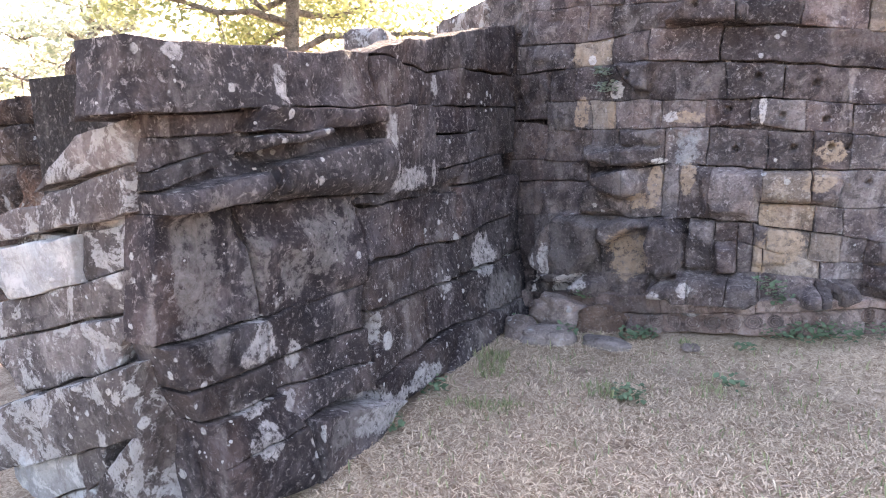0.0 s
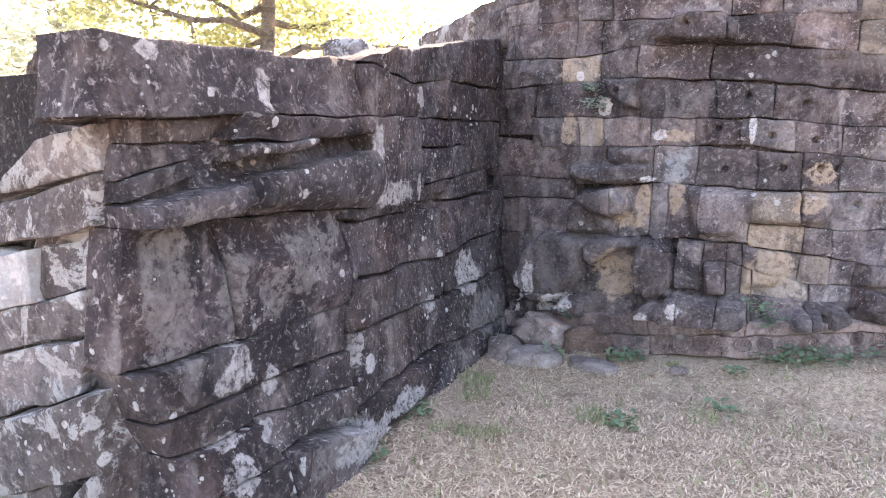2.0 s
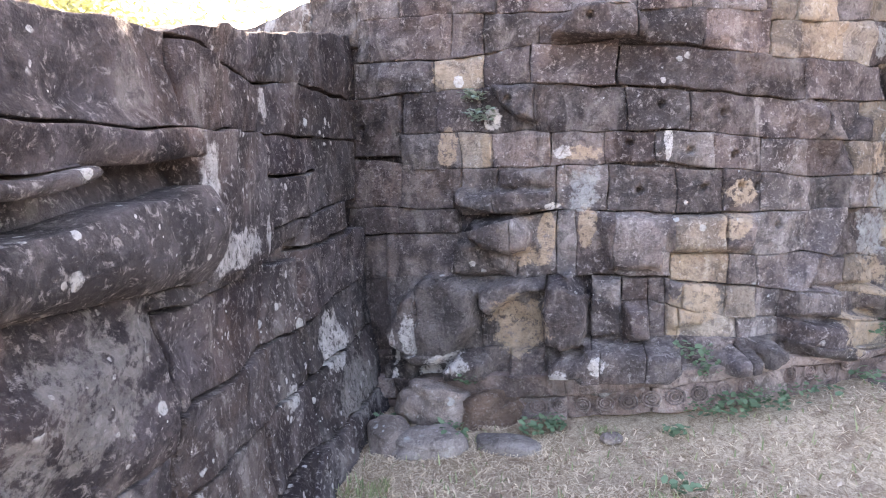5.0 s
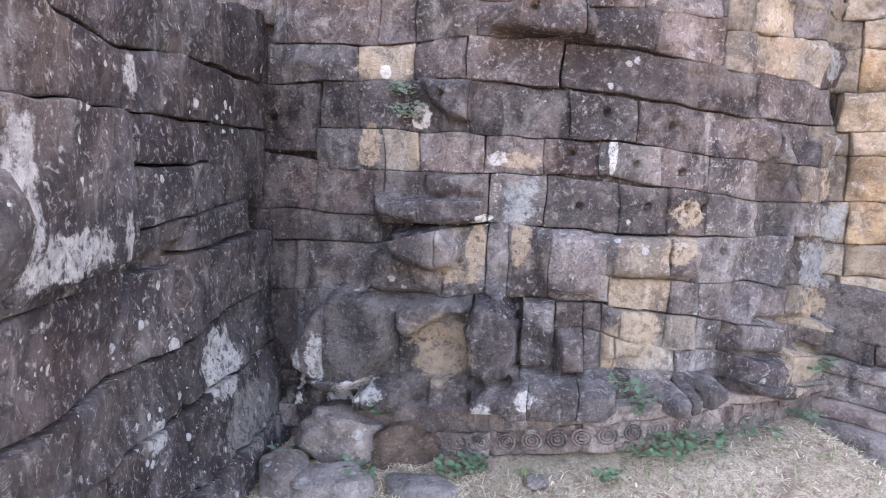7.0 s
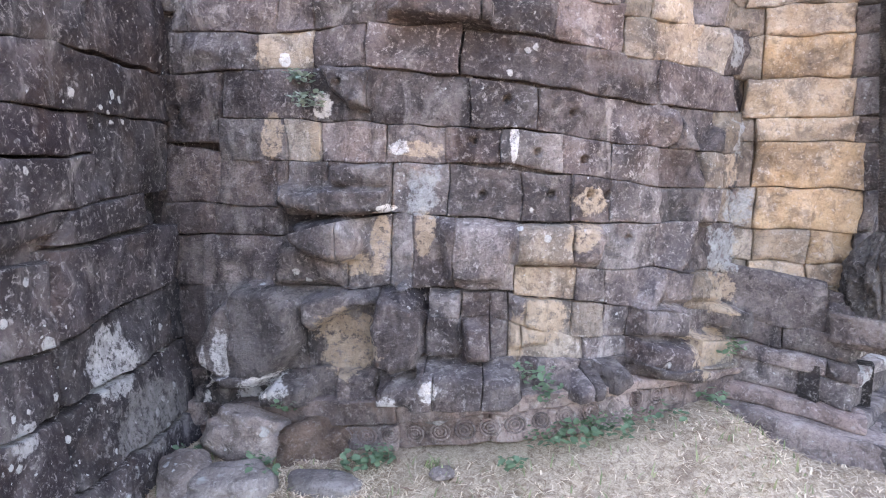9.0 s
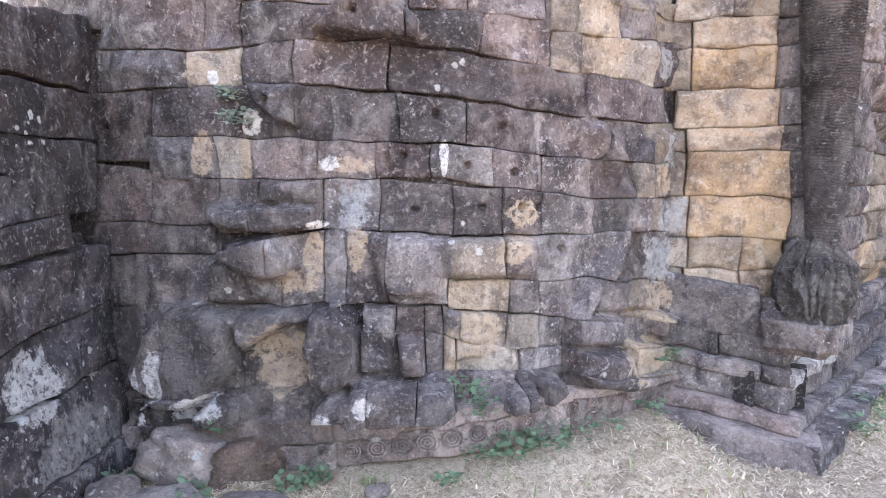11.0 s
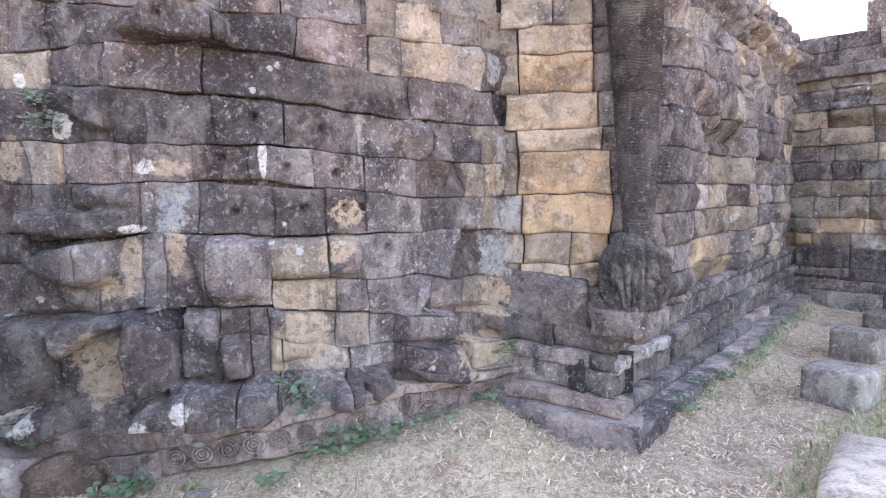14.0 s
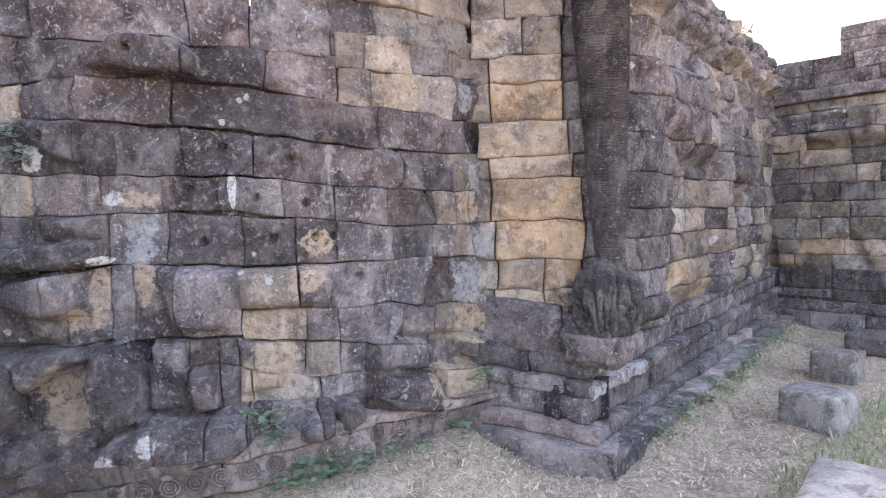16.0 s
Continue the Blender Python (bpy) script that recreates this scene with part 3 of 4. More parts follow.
course(main_wall, [(-0.05, 0.31), (0.42, 0.39), (1.03, 0.47), (1.68, 0.55), (2.13, 0.6), (2.42, 0.59), (2.74, 0.58), (3.19, 0.47), (3.79, 0.37)], [(-0.03, 0.84), (0.65, 0.93), (0.89, 0.93), (1.21, 0.95), (1.61, 0.96), (1.67, 0.81), (2.0, 0.82), (2.12, 0.79), (2.43, 0.71), (2.73, 0.69), (3.17, 0.63), (3.79, 0.54)], [-0.04, 0.36, 0.65, 1.0, 1.4, 1.66, 1.84, 1.99, 2.09, 2.15, 2.5, 2.73, 3.15, 3.48, 3.79], "mgggmmmmttgmtt", 0)
course(main_wall, [(1.66, 0.81), (2.0, 0.82), (2.12, 0.79), (2.43, 0.71), (2.73, 0.69), (3.17, 0.63), (3.81, 0.54)], [(1.65, 0.96), (2.08, 0.95), (2.11, 0.92), (2.41, 0.9), (2.71, 0.87), (3.76, 0.73)], [1.66, 1.83, 1.98, 2.08, 2.16, 2.42, 2.6, 2.74, 3.09, 3.35, 3.77], "gmmmttggmg", 0)
course(main_wall, [(-0.03, 0.84), (0.65, 0.93), (0.89, 0.93), (1.21, 0.95), (1.61, 0.96), (1.83, 0.97), (2.11, 0.96)], [(-0.02, 1.14), (0.35, 1.18), (0.86, 1.2), (0.89, 1.24), (1.21, 1.3), (1.51, 1.34), (1.57, 1.35), (1.8, 1.33), (2.11, 1.32)], [-0.03, 0.35, 0.86, 1.23, 1.47, 1.58, 1.79, 2.11], "mggggmg", 0)
course(main_wall, [(2.11, 0.93), (2.41, 0.91), (2.71, 0.87), (3.83, 0.7)], [(2.11, 1.09), (2.4, 1.08), (2.88, 1.06), (3.31, 1.01), (3.85, 0.91)], [2.11, 2.43, 2.6, 2.92, 3.13, 3.37, 3.85], "tgggtg", 0)
course(main_wall, [(2.12, 1.1), (2.4, 1.08), (2.88, 1.06), (3.31, 1.01), (3.85, 0.91)], [(2.12, 1.31), (2.51, 1.31), (2.89, 1.31), (3.09, 1.32), (3.8, 1.25)], [2.11, 2.39, 2.55, 2.9, 3.1, 3.29, 3.83], "tggggg", 0)
course(main_wall, [(0.04, 1.16), (0.45, 1.19), (0.86, 1.2)], [(0.05, 1.35), (0.45, 1.36), (0.86, 1.35)], [0.05, 0.45, 0.86], "mm", 0)
course(main_wall, [(0.03, 1.35), (0.47, 1.36), (0.86, 1.35), (0.88, 1.32), (1.12, 1.32), (1.48, 1.34), (1.76, 1.34), (2.13, 1.32), (2.4, 1.32), (2.89, 1.31), (3.27, 1.31), (3.81, 1.25)], [(0.04, 1.69), (0.47, 1.69), (0.49, 1.6), (0.88, 1.6), (1.43, 1.6), (1.74, 1.61), (2.02, 1.61), (2.03, 1.57), (2.34, 1.57), (2.61, 1.53), (2.89, 1.51), (3.15, 1.5), (3.76, 1.5)], [0.03, 0.48, 0.83, 0.88, 1.12, 1.46, 1.75, 2.12, 2.39, 2.6, 2.91, 3.12, 3.25, 3.47, 3.8], "mggggggggggmtgg", 0)
course(main_wall, [(0.48, 1.6), (0.88, 1.6), (1.43, 1.6), (1.74, 1.61), (2.02, 1.61), (2.03, 1.57), (2.34, 1.57), (2.61, 1.53), (2.89, 1.51), (3.15, 1.5), (3.76, 1.5)], [(0.49, 1.83), (1.02, 1.82), (1.35, 1.8), (1.85, 1.79), (2.02, 1.78), (2.2, 1.78), (2.56, 1.74), (2.96, 1.71), (3.26, 1.7), (3.72, 1.71)], [0.49, 0.88, 1.09, 1.43, 1.74, 2.02, 2.33, 2.6, 2.88, 3.15, 3.27, 3.44, 3.74], "gtggmgmmmttg", 0)
course(main_wall, [(0.07, 1.69), (0.48, 1.69)], [(0.11, 2.08), (0.49, 2.07)], [0.08, 0.48], "m", 0)
course(main_wall, [(0.49, 1.83), (1.02, 1.82), (1.35, 1.8), (1.85, 1.79), (2.02, 1.78), (2.2, 1.78), (2.56, 1.74), (2.96, 1.71), (3.26, 1.7), (3.7, 1.71)], [(0.5, 2.08), (0.76, 2.08), (1.31, 2.08), (1.8, 2.05), (1.86, 2.03), (2.2, 1.99), (2.86, 1.93), (3.23, 1.93), (3.64, 1.96)], [0.5, 0.75, 1.04, 1.35, 1.85, 2.19, 2.55, 2.95, 3.25, 3.67], "mmmmmmmgtt", 0)
course(main_wall, [(0.13, 2.08), (0.76, 2.08), (1.31, 2.08), (1.8, 2.05)], [(0.16, 2.32), (0.26, 2.32), (0.76, 2.27), (1.04, 2.28), (1.3, 2.3), (1.8, 2.27)], [0.14, 0.72, 1.04, 1.32, 1.8], "mtmm", 0)
course(main_wall, [(1.81, 2.05), (1.86, 2.03), (2.2, 1.99), (2.86, 1.93), (3.43, 1.94)], [(1.8, 2.26), (2.04, 2.27), (2.33, 2.22), (2.64, 2.17), (2.85, 2.16), (3.39, 2.15)], [1.81, 2.86, 3.42], "mm", 0)
course(main_wall, [(2.64, 2.17), (2.85, 2.16), (3.39, 2.15), (3.63, 2.17)], [(2.64, 2.36), (2.97, 2.36), (3.57, 2.43)], [2.64, 2.81, 3.1, 3.33, 3.6], "tttm", 0)
course(main_wall, [(0.17, 2.32), (0.76, 2.27), (1.04, 2.28), (1.3, 2.3), (1.8, 2.27), (2.04, 2.27), (2.33, 2.22), (2.64, 2.17)], [(0.19, 2.58), (0.85, 2.52), (1.36, 2.47), (1.88, 2.45), (2.26, 2.44), (2.6, 2.44), (2.63, 2.42)], [0.18, 0.28, 0.85, 1.04, 1.37, 1.89, 2.26, 2.63], "mmmmmmm", 0)
course(main_wall, [(2.64, 2.36), (2.97, 2.36), (3.57, 2.43)], [(2.62, 2.54), (2.95, 2.57), (3.53, 2.65)], [2.62, 2.78, 3.07, 3.29, 3.56], "ttgt", 0)
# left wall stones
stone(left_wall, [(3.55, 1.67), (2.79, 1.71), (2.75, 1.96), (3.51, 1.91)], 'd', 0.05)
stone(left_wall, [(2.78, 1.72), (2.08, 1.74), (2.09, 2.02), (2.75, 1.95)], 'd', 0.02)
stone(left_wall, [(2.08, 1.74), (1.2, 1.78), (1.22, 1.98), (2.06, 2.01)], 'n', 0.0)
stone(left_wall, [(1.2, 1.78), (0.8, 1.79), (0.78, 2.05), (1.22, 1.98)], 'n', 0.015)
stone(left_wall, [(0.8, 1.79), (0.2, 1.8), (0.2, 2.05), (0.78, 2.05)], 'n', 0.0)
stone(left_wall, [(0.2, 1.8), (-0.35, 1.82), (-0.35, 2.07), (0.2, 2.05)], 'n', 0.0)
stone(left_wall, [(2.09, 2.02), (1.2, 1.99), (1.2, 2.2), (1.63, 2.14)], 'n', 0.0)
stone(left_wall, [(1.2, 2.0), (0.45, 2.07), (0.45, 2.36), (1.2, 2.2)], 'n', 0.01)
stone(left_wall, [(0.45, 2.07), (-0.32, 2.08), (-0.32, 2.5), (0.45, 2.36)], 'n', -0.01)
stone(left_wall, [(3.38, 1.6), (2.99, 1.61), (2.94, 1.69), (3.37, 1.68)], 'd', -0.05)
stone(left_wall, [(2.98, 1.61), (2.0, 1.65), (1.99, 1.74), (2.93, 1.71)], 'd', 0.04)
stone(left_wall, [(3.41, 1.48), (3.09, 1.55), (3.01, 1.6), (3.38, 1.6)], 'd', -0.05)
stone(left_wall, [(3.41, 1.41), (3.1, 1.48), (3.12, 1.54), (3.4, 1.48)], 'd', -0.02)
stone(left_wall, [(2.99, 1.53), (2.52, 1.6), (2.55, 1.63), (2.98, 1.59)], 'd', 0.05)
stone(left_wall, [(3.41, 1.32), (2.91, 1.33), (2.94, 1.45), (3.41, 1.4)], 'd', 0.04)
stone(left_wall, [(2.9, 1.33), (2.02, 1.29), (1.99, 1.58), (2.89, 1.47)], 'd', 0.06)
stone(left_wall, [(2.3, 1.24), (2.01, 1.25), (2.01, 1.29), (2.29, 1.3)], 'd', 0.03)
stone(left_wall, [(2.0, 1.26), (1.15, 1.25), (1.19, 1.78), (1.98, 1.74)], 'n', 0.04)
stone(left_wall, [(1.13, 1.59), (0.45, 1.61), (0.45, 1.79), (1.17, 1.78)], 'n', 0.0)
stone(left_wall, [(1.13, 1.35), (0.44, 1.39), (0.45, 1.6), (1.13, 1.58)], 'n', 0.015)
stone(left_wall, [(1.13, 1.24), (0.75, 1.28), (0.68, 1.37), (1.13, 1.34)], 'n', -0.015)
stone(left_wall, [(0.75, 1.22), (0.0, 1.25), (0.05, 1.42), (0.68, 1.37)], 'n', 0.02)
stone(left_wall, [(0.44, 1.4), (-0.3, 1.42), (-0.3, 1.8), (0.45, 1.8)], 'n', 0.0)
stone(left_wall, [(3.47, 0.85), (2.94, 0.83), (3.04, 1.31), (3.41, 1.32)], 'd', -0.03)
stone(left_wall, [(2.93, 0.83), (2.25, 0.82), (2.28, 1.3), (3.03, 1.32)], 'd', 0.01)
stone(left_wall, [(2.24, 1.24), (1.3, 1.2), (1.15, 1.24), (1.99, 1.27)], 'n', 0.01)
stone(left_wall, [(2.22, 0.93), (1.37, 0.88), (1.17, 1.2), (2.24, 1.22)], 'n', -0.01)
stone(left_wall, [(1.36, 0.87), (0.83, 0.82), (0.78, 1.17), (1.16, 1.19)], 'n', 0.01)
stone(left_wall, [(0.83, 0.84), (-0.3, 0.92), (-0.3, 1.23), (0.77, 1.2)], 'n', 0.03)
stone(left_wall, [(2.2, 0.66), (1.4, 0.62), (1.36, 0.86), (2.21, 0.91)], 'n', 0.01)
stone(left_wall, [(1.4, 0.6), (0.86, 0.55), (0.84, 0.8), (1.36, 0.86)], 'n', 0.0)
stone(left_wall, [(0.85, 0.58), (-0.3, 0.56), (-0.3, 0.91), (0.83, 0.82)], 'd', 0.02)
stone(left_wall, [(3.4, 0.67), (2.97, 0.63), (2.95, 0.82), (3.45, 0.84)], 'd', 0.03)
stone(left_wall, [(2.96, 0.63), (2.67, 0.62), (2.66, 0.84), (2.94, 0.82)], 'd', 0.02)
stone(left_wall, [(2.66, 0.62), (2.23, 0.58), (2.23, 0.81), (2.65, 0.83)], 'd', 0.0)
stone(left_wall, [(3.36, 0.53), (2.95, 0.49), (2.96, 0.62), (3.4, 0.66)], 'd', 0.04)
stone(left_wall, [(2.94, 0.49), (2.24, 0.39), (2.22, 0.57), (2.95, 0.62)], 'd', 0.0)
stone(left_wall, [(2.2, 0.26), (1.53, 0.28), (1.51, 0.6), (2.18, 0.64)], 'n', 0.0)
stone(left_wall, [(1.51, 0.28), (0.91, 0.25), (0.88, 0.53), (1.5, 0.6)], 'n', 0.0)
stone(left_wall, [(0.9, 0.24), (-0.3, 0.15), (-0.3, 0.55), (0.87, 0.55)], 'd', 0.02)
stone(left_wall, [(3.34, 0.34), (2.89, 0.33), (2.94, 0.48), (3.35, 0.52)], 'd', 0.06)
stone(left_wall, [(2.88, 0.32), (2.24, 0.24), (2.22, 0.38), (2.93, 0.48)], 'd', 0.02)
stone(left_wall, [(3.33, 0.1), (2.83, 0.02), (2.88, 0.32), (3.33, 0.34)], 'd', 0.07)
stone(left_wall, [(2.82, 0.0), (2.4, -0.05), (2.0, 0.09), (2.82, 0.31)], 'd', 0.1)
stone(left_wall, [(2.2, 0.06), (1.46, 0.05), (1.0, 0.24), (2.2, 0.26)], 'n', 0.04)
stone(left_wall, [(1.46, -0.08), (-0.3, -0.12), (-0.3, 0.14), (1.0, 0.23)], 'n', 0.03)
# wall end stones
stone(end_wall, [(0.02, 1.66), (0.17, 1.68), (0.28, 1.9), (0.15, 1.82)], 'd', 0.1)
stone(end_wall, [(-0.45, 1.39), (0.19, 1.51), (0.19, 1.67), (-0.09, 1.61)], 'l', 0.02)
stone(end_wall, [(-0.41, 1.23), (0.19, 1.33), (0.19, 1.5), (-0.37, 1.37)], 'l', 0.03)
stone(end_wall, [(-0.92, 1.14), (-0.33, 1.24), (-0.32, 1.35), (-0.88, 1.27)], 'l', 0.0)
stone(end_wall, [(-0.7, 0.91), (-0.18, 1.04), (-0.18, 1.23), (-0.88, 1.12)], 'b', 0.03)
stone(end_wall, [(-0.18, 1.04), (0.19, 1.14), (0.19, 1.31), (-0.17, 1.24)], 'l', 0.0)
stone(end_wall, [(-0.95, 0.69), (0.19, 0.98), (0.18, 1.13), (-0.95, 0.85)], 'l', 0.01)
stone(end_wall, [(-0.72, 0.47), (0.01, 0.72), (0.19, 0.97), (-0.95, 0.68)], 'l', 0.03)
stone(end_wall, [(-0.84, 0.1), (0.19, 0.5), (0.19, 0.78), (-0.94, 0.37)], 'l', 0.12)
stone(end_wall, [(-0.77, -0.08), (-0.22, 0.17), (-0.29, 0.3), (-0.84, 0.1)], 'b', 0.06)
stone(end_wall, [(-0.22, 0.16), (-0.03, 0.3), (-0.06, 0.4), (-0.29, 0.31)], 'l', 0.07)
stone(end_wall, [(-0.22, -0.12), (0.19, 0.16), (0.19, 0.51), (-0.05, 0.27)], 'l', 0.12)
stone(end_wall, [(-0.9, -0.41), (-0.15, 0.06), (-0.2, 0.16), (-0.77, -0.08)], 'l', 0.03)

# filling stones deep in the eroded places
for q in ([(3.36, 1.28), (2.4, 1.28), (2.4, 1.75), (3.36, 1.75)], [(2.4, 1.2), (1.2, 1.2), (1.2, 1.8), (2.4, 1.8)], [(3.36, 0.1), (2.2, 0.1), (2.2, 0.9), (3.36, 0.9)], [(2.2, -0.1), (-0.3, -0.1), (-0.3, 1.3), (2.2, 1.3)]):
    stone(left_wall, q, "d", -0.09, 0.08)
for q in ([(-0.8, 0.0), (0.2, 0.0), (0.2, 0.75), (-0.8, 0.75)], [(-0.75, 0.7), (0.2, 0.7), (0.2, 1.2), (-0.75, 1.2)], [(-0.3, 1.2), (0.2, 1.2), (0.2, 1.66), (0.0, 1.66)]):
    stone(end_wall, q, "l", -0.05, 0.08)

# carved rosettes along the plinth band
def rosette_mesh():
    bm = bmesh.new()
    for radius, minor in ((0.05, 0.007), (0.031, 0.006), (0.012, 0.008)):
        rings = []
        for i in range(18):
            a = 2 * math.pi * i / 18
            rings.append([bm.verts.new(((radius + minor * math.cos(b)) * math.cos(a), minor * math.sin(b), (radius + minor * math.cos(b)) * math.sin(a))) for b in (0, 1.26, 2.51, 3.77, 5.03)])
        for p, q in zip(rings, rings[1:] + rings[:1]):
            for k in range(5):
                bm.faces.new((p[k], p[(k + 1) % 5], q[(k + 1) % 5], q[k]))
    return bm


band_low, band_high = [(0.14, -0.14), (0.91, 0.03), (1.54, 0.11), (2.13, 0.19), (2.73, 0.26), (3.39, 0.30)], [(0.15, 0.02), (0.91, 0.17), (1.54, 0.25), (2.12, 0.34), (2.72, 0.45), (3.36, 0.5)]
first = part("rosette", rosette_mesh(), STONE["q"], main_wall["object"])
for i in range(21):
    u = 0.62 + i * 0.125
    ob = first if i == 0 else new("rosette", first.data)
    ob.parent = main_wall["object"]
    place, out = bowed(u, (height(band_low, u) + height(band_high, u)) / 2 + 0.015)
    ob.matrix_basis = Matrix.Translation(place + out * 0.108) @ Matrix.Rotation(math.atan2(out.x, -out.y), 4, "Z") @ Matrix.Diagonal((random.uniform(0.8, 1.05), 1, random.uniform(0.8, 1.05), 1))

# upper courses of the main wall
course(main_wall, [(0.18, 2.58), (0.85, 2.52), (1.36, 2.47), (1.88, 2.45), (2.6, 2.41), (2.62, 2.53), (3.45, 2.55)], [(0.18, 2.8), (1.5, 2.72), (3.45, 2.74)], [0.18, 0.5, 0.85, 1.12, 1.55, 1.9, 2.2, 2.6, 2.85, 3.1, 3.45], "mmmmmmmmtt")
for q in ([(-0.1, 0.0), (1.7, 0.1), (1.7, 1.0), (-0.1, 1.0)], [(-0.1, 1.0), (1.7, 1.0), (1.7, 2.5), (-0.1, 2.5)], [(1.7, 0.2), (3.5, 0.3), (3.5, 1.3), (1.7, 1.3)], [(1.7, 1.3), (3.5, 1.3), (3.5, 2.55), (1.7, 2.55)], [(3.2, 0.3), (3.62, 0.3), (3.62, 1.7), (3.2, 1.7)], [(3.2, 1.7), (3.62, 1.7), (3.62, 3.0), (3.2, 3.0)]):
    stone(main_wall, q, "d", -0.06, 0.05)
masonry(main_wall, 0.18, 3.5, 2.74, 3.1, 0.26, 0.42, lambda u, v: "t" if u > 2.4 and random.random() < 0.6 else random.choice("mmn"), 0.0, 0.035)
for q, t in (([(-1.1, 2.4), (-0.2, 2.42), (-0.2, 2.78), (-1.1, 2.72)], "l"), ([(-0.2, 2.42), (0.18, 2.42), (0.18, 2.86), (-0.2, 2.8)], "g")):
    stone(main_wall, q, t, 0.0, 0.04, depth=0.4)

# pier stones: from, to, where it starts and ends along the run, a joint between, stone
for z0, z1, u0, u1, cut, t in ((0.86, 1.07, 0.1, 0.62, 0.42, "o"), (1.07, 1.26, 0.12, 0.66, 0.42, "o"), (1.26, 1.51, 0.11, 0.67, 0, "o"), (1.51, 1.78, 0.08, 0.66, 0, "o"), (1.78, 1.92, 0.08, 0.6, 0, "o"), (1.92, 2.14, 0.01, 0.58, 0, "o"), (2.14, 2.38, 0.09, 0.55, 0, "o"), (2.38, 2.55, 0.09, 0.54, 0, "o"), (2.55, 2.78, -0.02, 0.54, 0.3, "t"), (2.78, 3.06, -0.02, 0.56, 0.2, "t"), (3.06, 3.36, -0.02, 0.56, 0.3, "g")):
    for a, b in ((u0, cut), (cut, u1)) if cut else ((u0, u1),):
        stone(pier, [(a, z0), (b, z0), (b, z1), (a, z1)], t, random.uniform(0.0, 0.025), 0.022, 0.022, rough=0.045)
    stone(pier, [(u1 + 0.005, z0), (0.76, z0), (0.76, z1), (u1 + 0.005, z1)], "g" if z0 > 1.0 else "t", -0.02, 0.03, 0.025)
    if u0 > 0.03:
        stone(pier, [(-0.16, z0), (u0 - 0.004, z0), (u0 - 0.004, z1), (-0.16, z1)], "t", 0.0, 0.03, 0.02)

# right wall and far wall
def east_tint(u, v):
    if 1.4 < u < 2.5 and v < 1.95:
        return "o" if v < 1.22 else "t"
    if u < 1.4 and v < 2.4:
        return random.choice("mmg")
    if 3.2 < u < 3.8 and v < 1.25 or 4.6 < u < 5.4 and v < 1.3:
        return "t"
    return random.choice("gggt") if v > 2.3 else random.choice("mggt")


masonry(right_wall, 0.0, 5.85, 0.7, 3.6, 0.24, 0.46, east_tint, res=0.04, edge=0.035)
masonry(far_wall, 0, 4.1, 0.72, 2.95, 0.23, 0.42, lambda u, v: random.choice("ttot") if v < 1.35 else random.choice("gtt"), res=0.04, edge=0.025)
masonry(far_wall, 0, 4.1, 2.95, 3.1, 0.15, 0.7, lambda u, v: "m", 0.08)
masonry(far_wall, 0, 4.1, 3.1, 3.5, 0.2, 0.5, lambda u, v: random.choice("gm"), 0.02)
masonry(far_wall, 0.85, 4.1, 3.5, 3.85, 0.18, 0.5, lambda u, v: random.choice("gm"), 0.0)

# laterite wall behind the broken end
masonry(rear_wall, 0, 2.1, 0.0, 1.86, 0.3, 0.5, lambda u, v: "r", 0.0, 0.04, rough=0.05, edge=0.06)
stone(rear_wall, [(1.2, 1.86), (1.75, 1.86), (1.72, 2.08), (1.24, 2.08)], "r", 0.0, 0.04, 0.06, rough=0.05, depth=0.35)


# stepped base of the pier and of the right wall, layer by layer
def base_wall(name, p0, p1, inset, label):
    a, b = Vector(p0), Vector(p1)
    d = (b - a).normalized()
    return wall_of(name, solid([(a.x - d.y * 0.3, a.y + d.x * 0.3), (b.x - d.y * 0.3, b.y + d.x * 0.3), (b.x - d.y * 0.4, b.y + d.x * 0.4), (a.x - d.y * 0.4, a.y + d.x * 0.4)], -0.2, 0.5), Face(straight(p0, p1)), label)


CORNER = (4.10, -0.10)
base_left = base_wall("base_pier", (3.36, 0.30), CORNER, 0, "stepped moulded plinth of the pier")
base_right = base_wall("base_east", CORNER, (8.75, 4.15), 0, "long moulded plinth along the receding wall")
LEFT_RUN, RIGHT_RUN = math.hypot(0.74, 0.40), 6.3
LAYERS = ((-0.2, 0.155, 0.09, "q"), (0.155, 0.245, -0.05, "q"), (0.245, 0.41, -0.14, "g"), (0.41, 0.5, -0.11, "g"), (0.5, 0.66, -0.18, "g"))
for z0, z1, o, t in LAYERS:
    cuts = [0.0, random.uniform(0.35, 0.6), LEFT_RUN + o * 0.71] if t == "g" else [0.0, LEFT_RUN + o * 0.71]
    for a, b in zip(cuts, cuts[1:]):
        ra, rb = 0.1 * (1 - a / LEFT_RUN), 0.1 * (1 - b / LEFT_RUN)
        stone(base_left, [(a, z0 + ra), (b, z0 + rb), (b, z1 + rb), (a, z1 + ra)], t, o, 0.03, 0.02, depth=0.35)
    u = -o * 0.71
    while u < RIGHT_RUN:
        w = random.uniform(0.6, 1.2)
        stone(base_right, [(u, z0), (u + w, z0), (u + w, z1), (u, z1)], "p" if u < 0.2 and 0.4 < z0 < 0.45 else random.choice("ggq" if z0 < 0.2 else "mgg"), o + random.uniform(-0.01, 0.01), 0.05, 0.022, depth=0.4)
        u += w
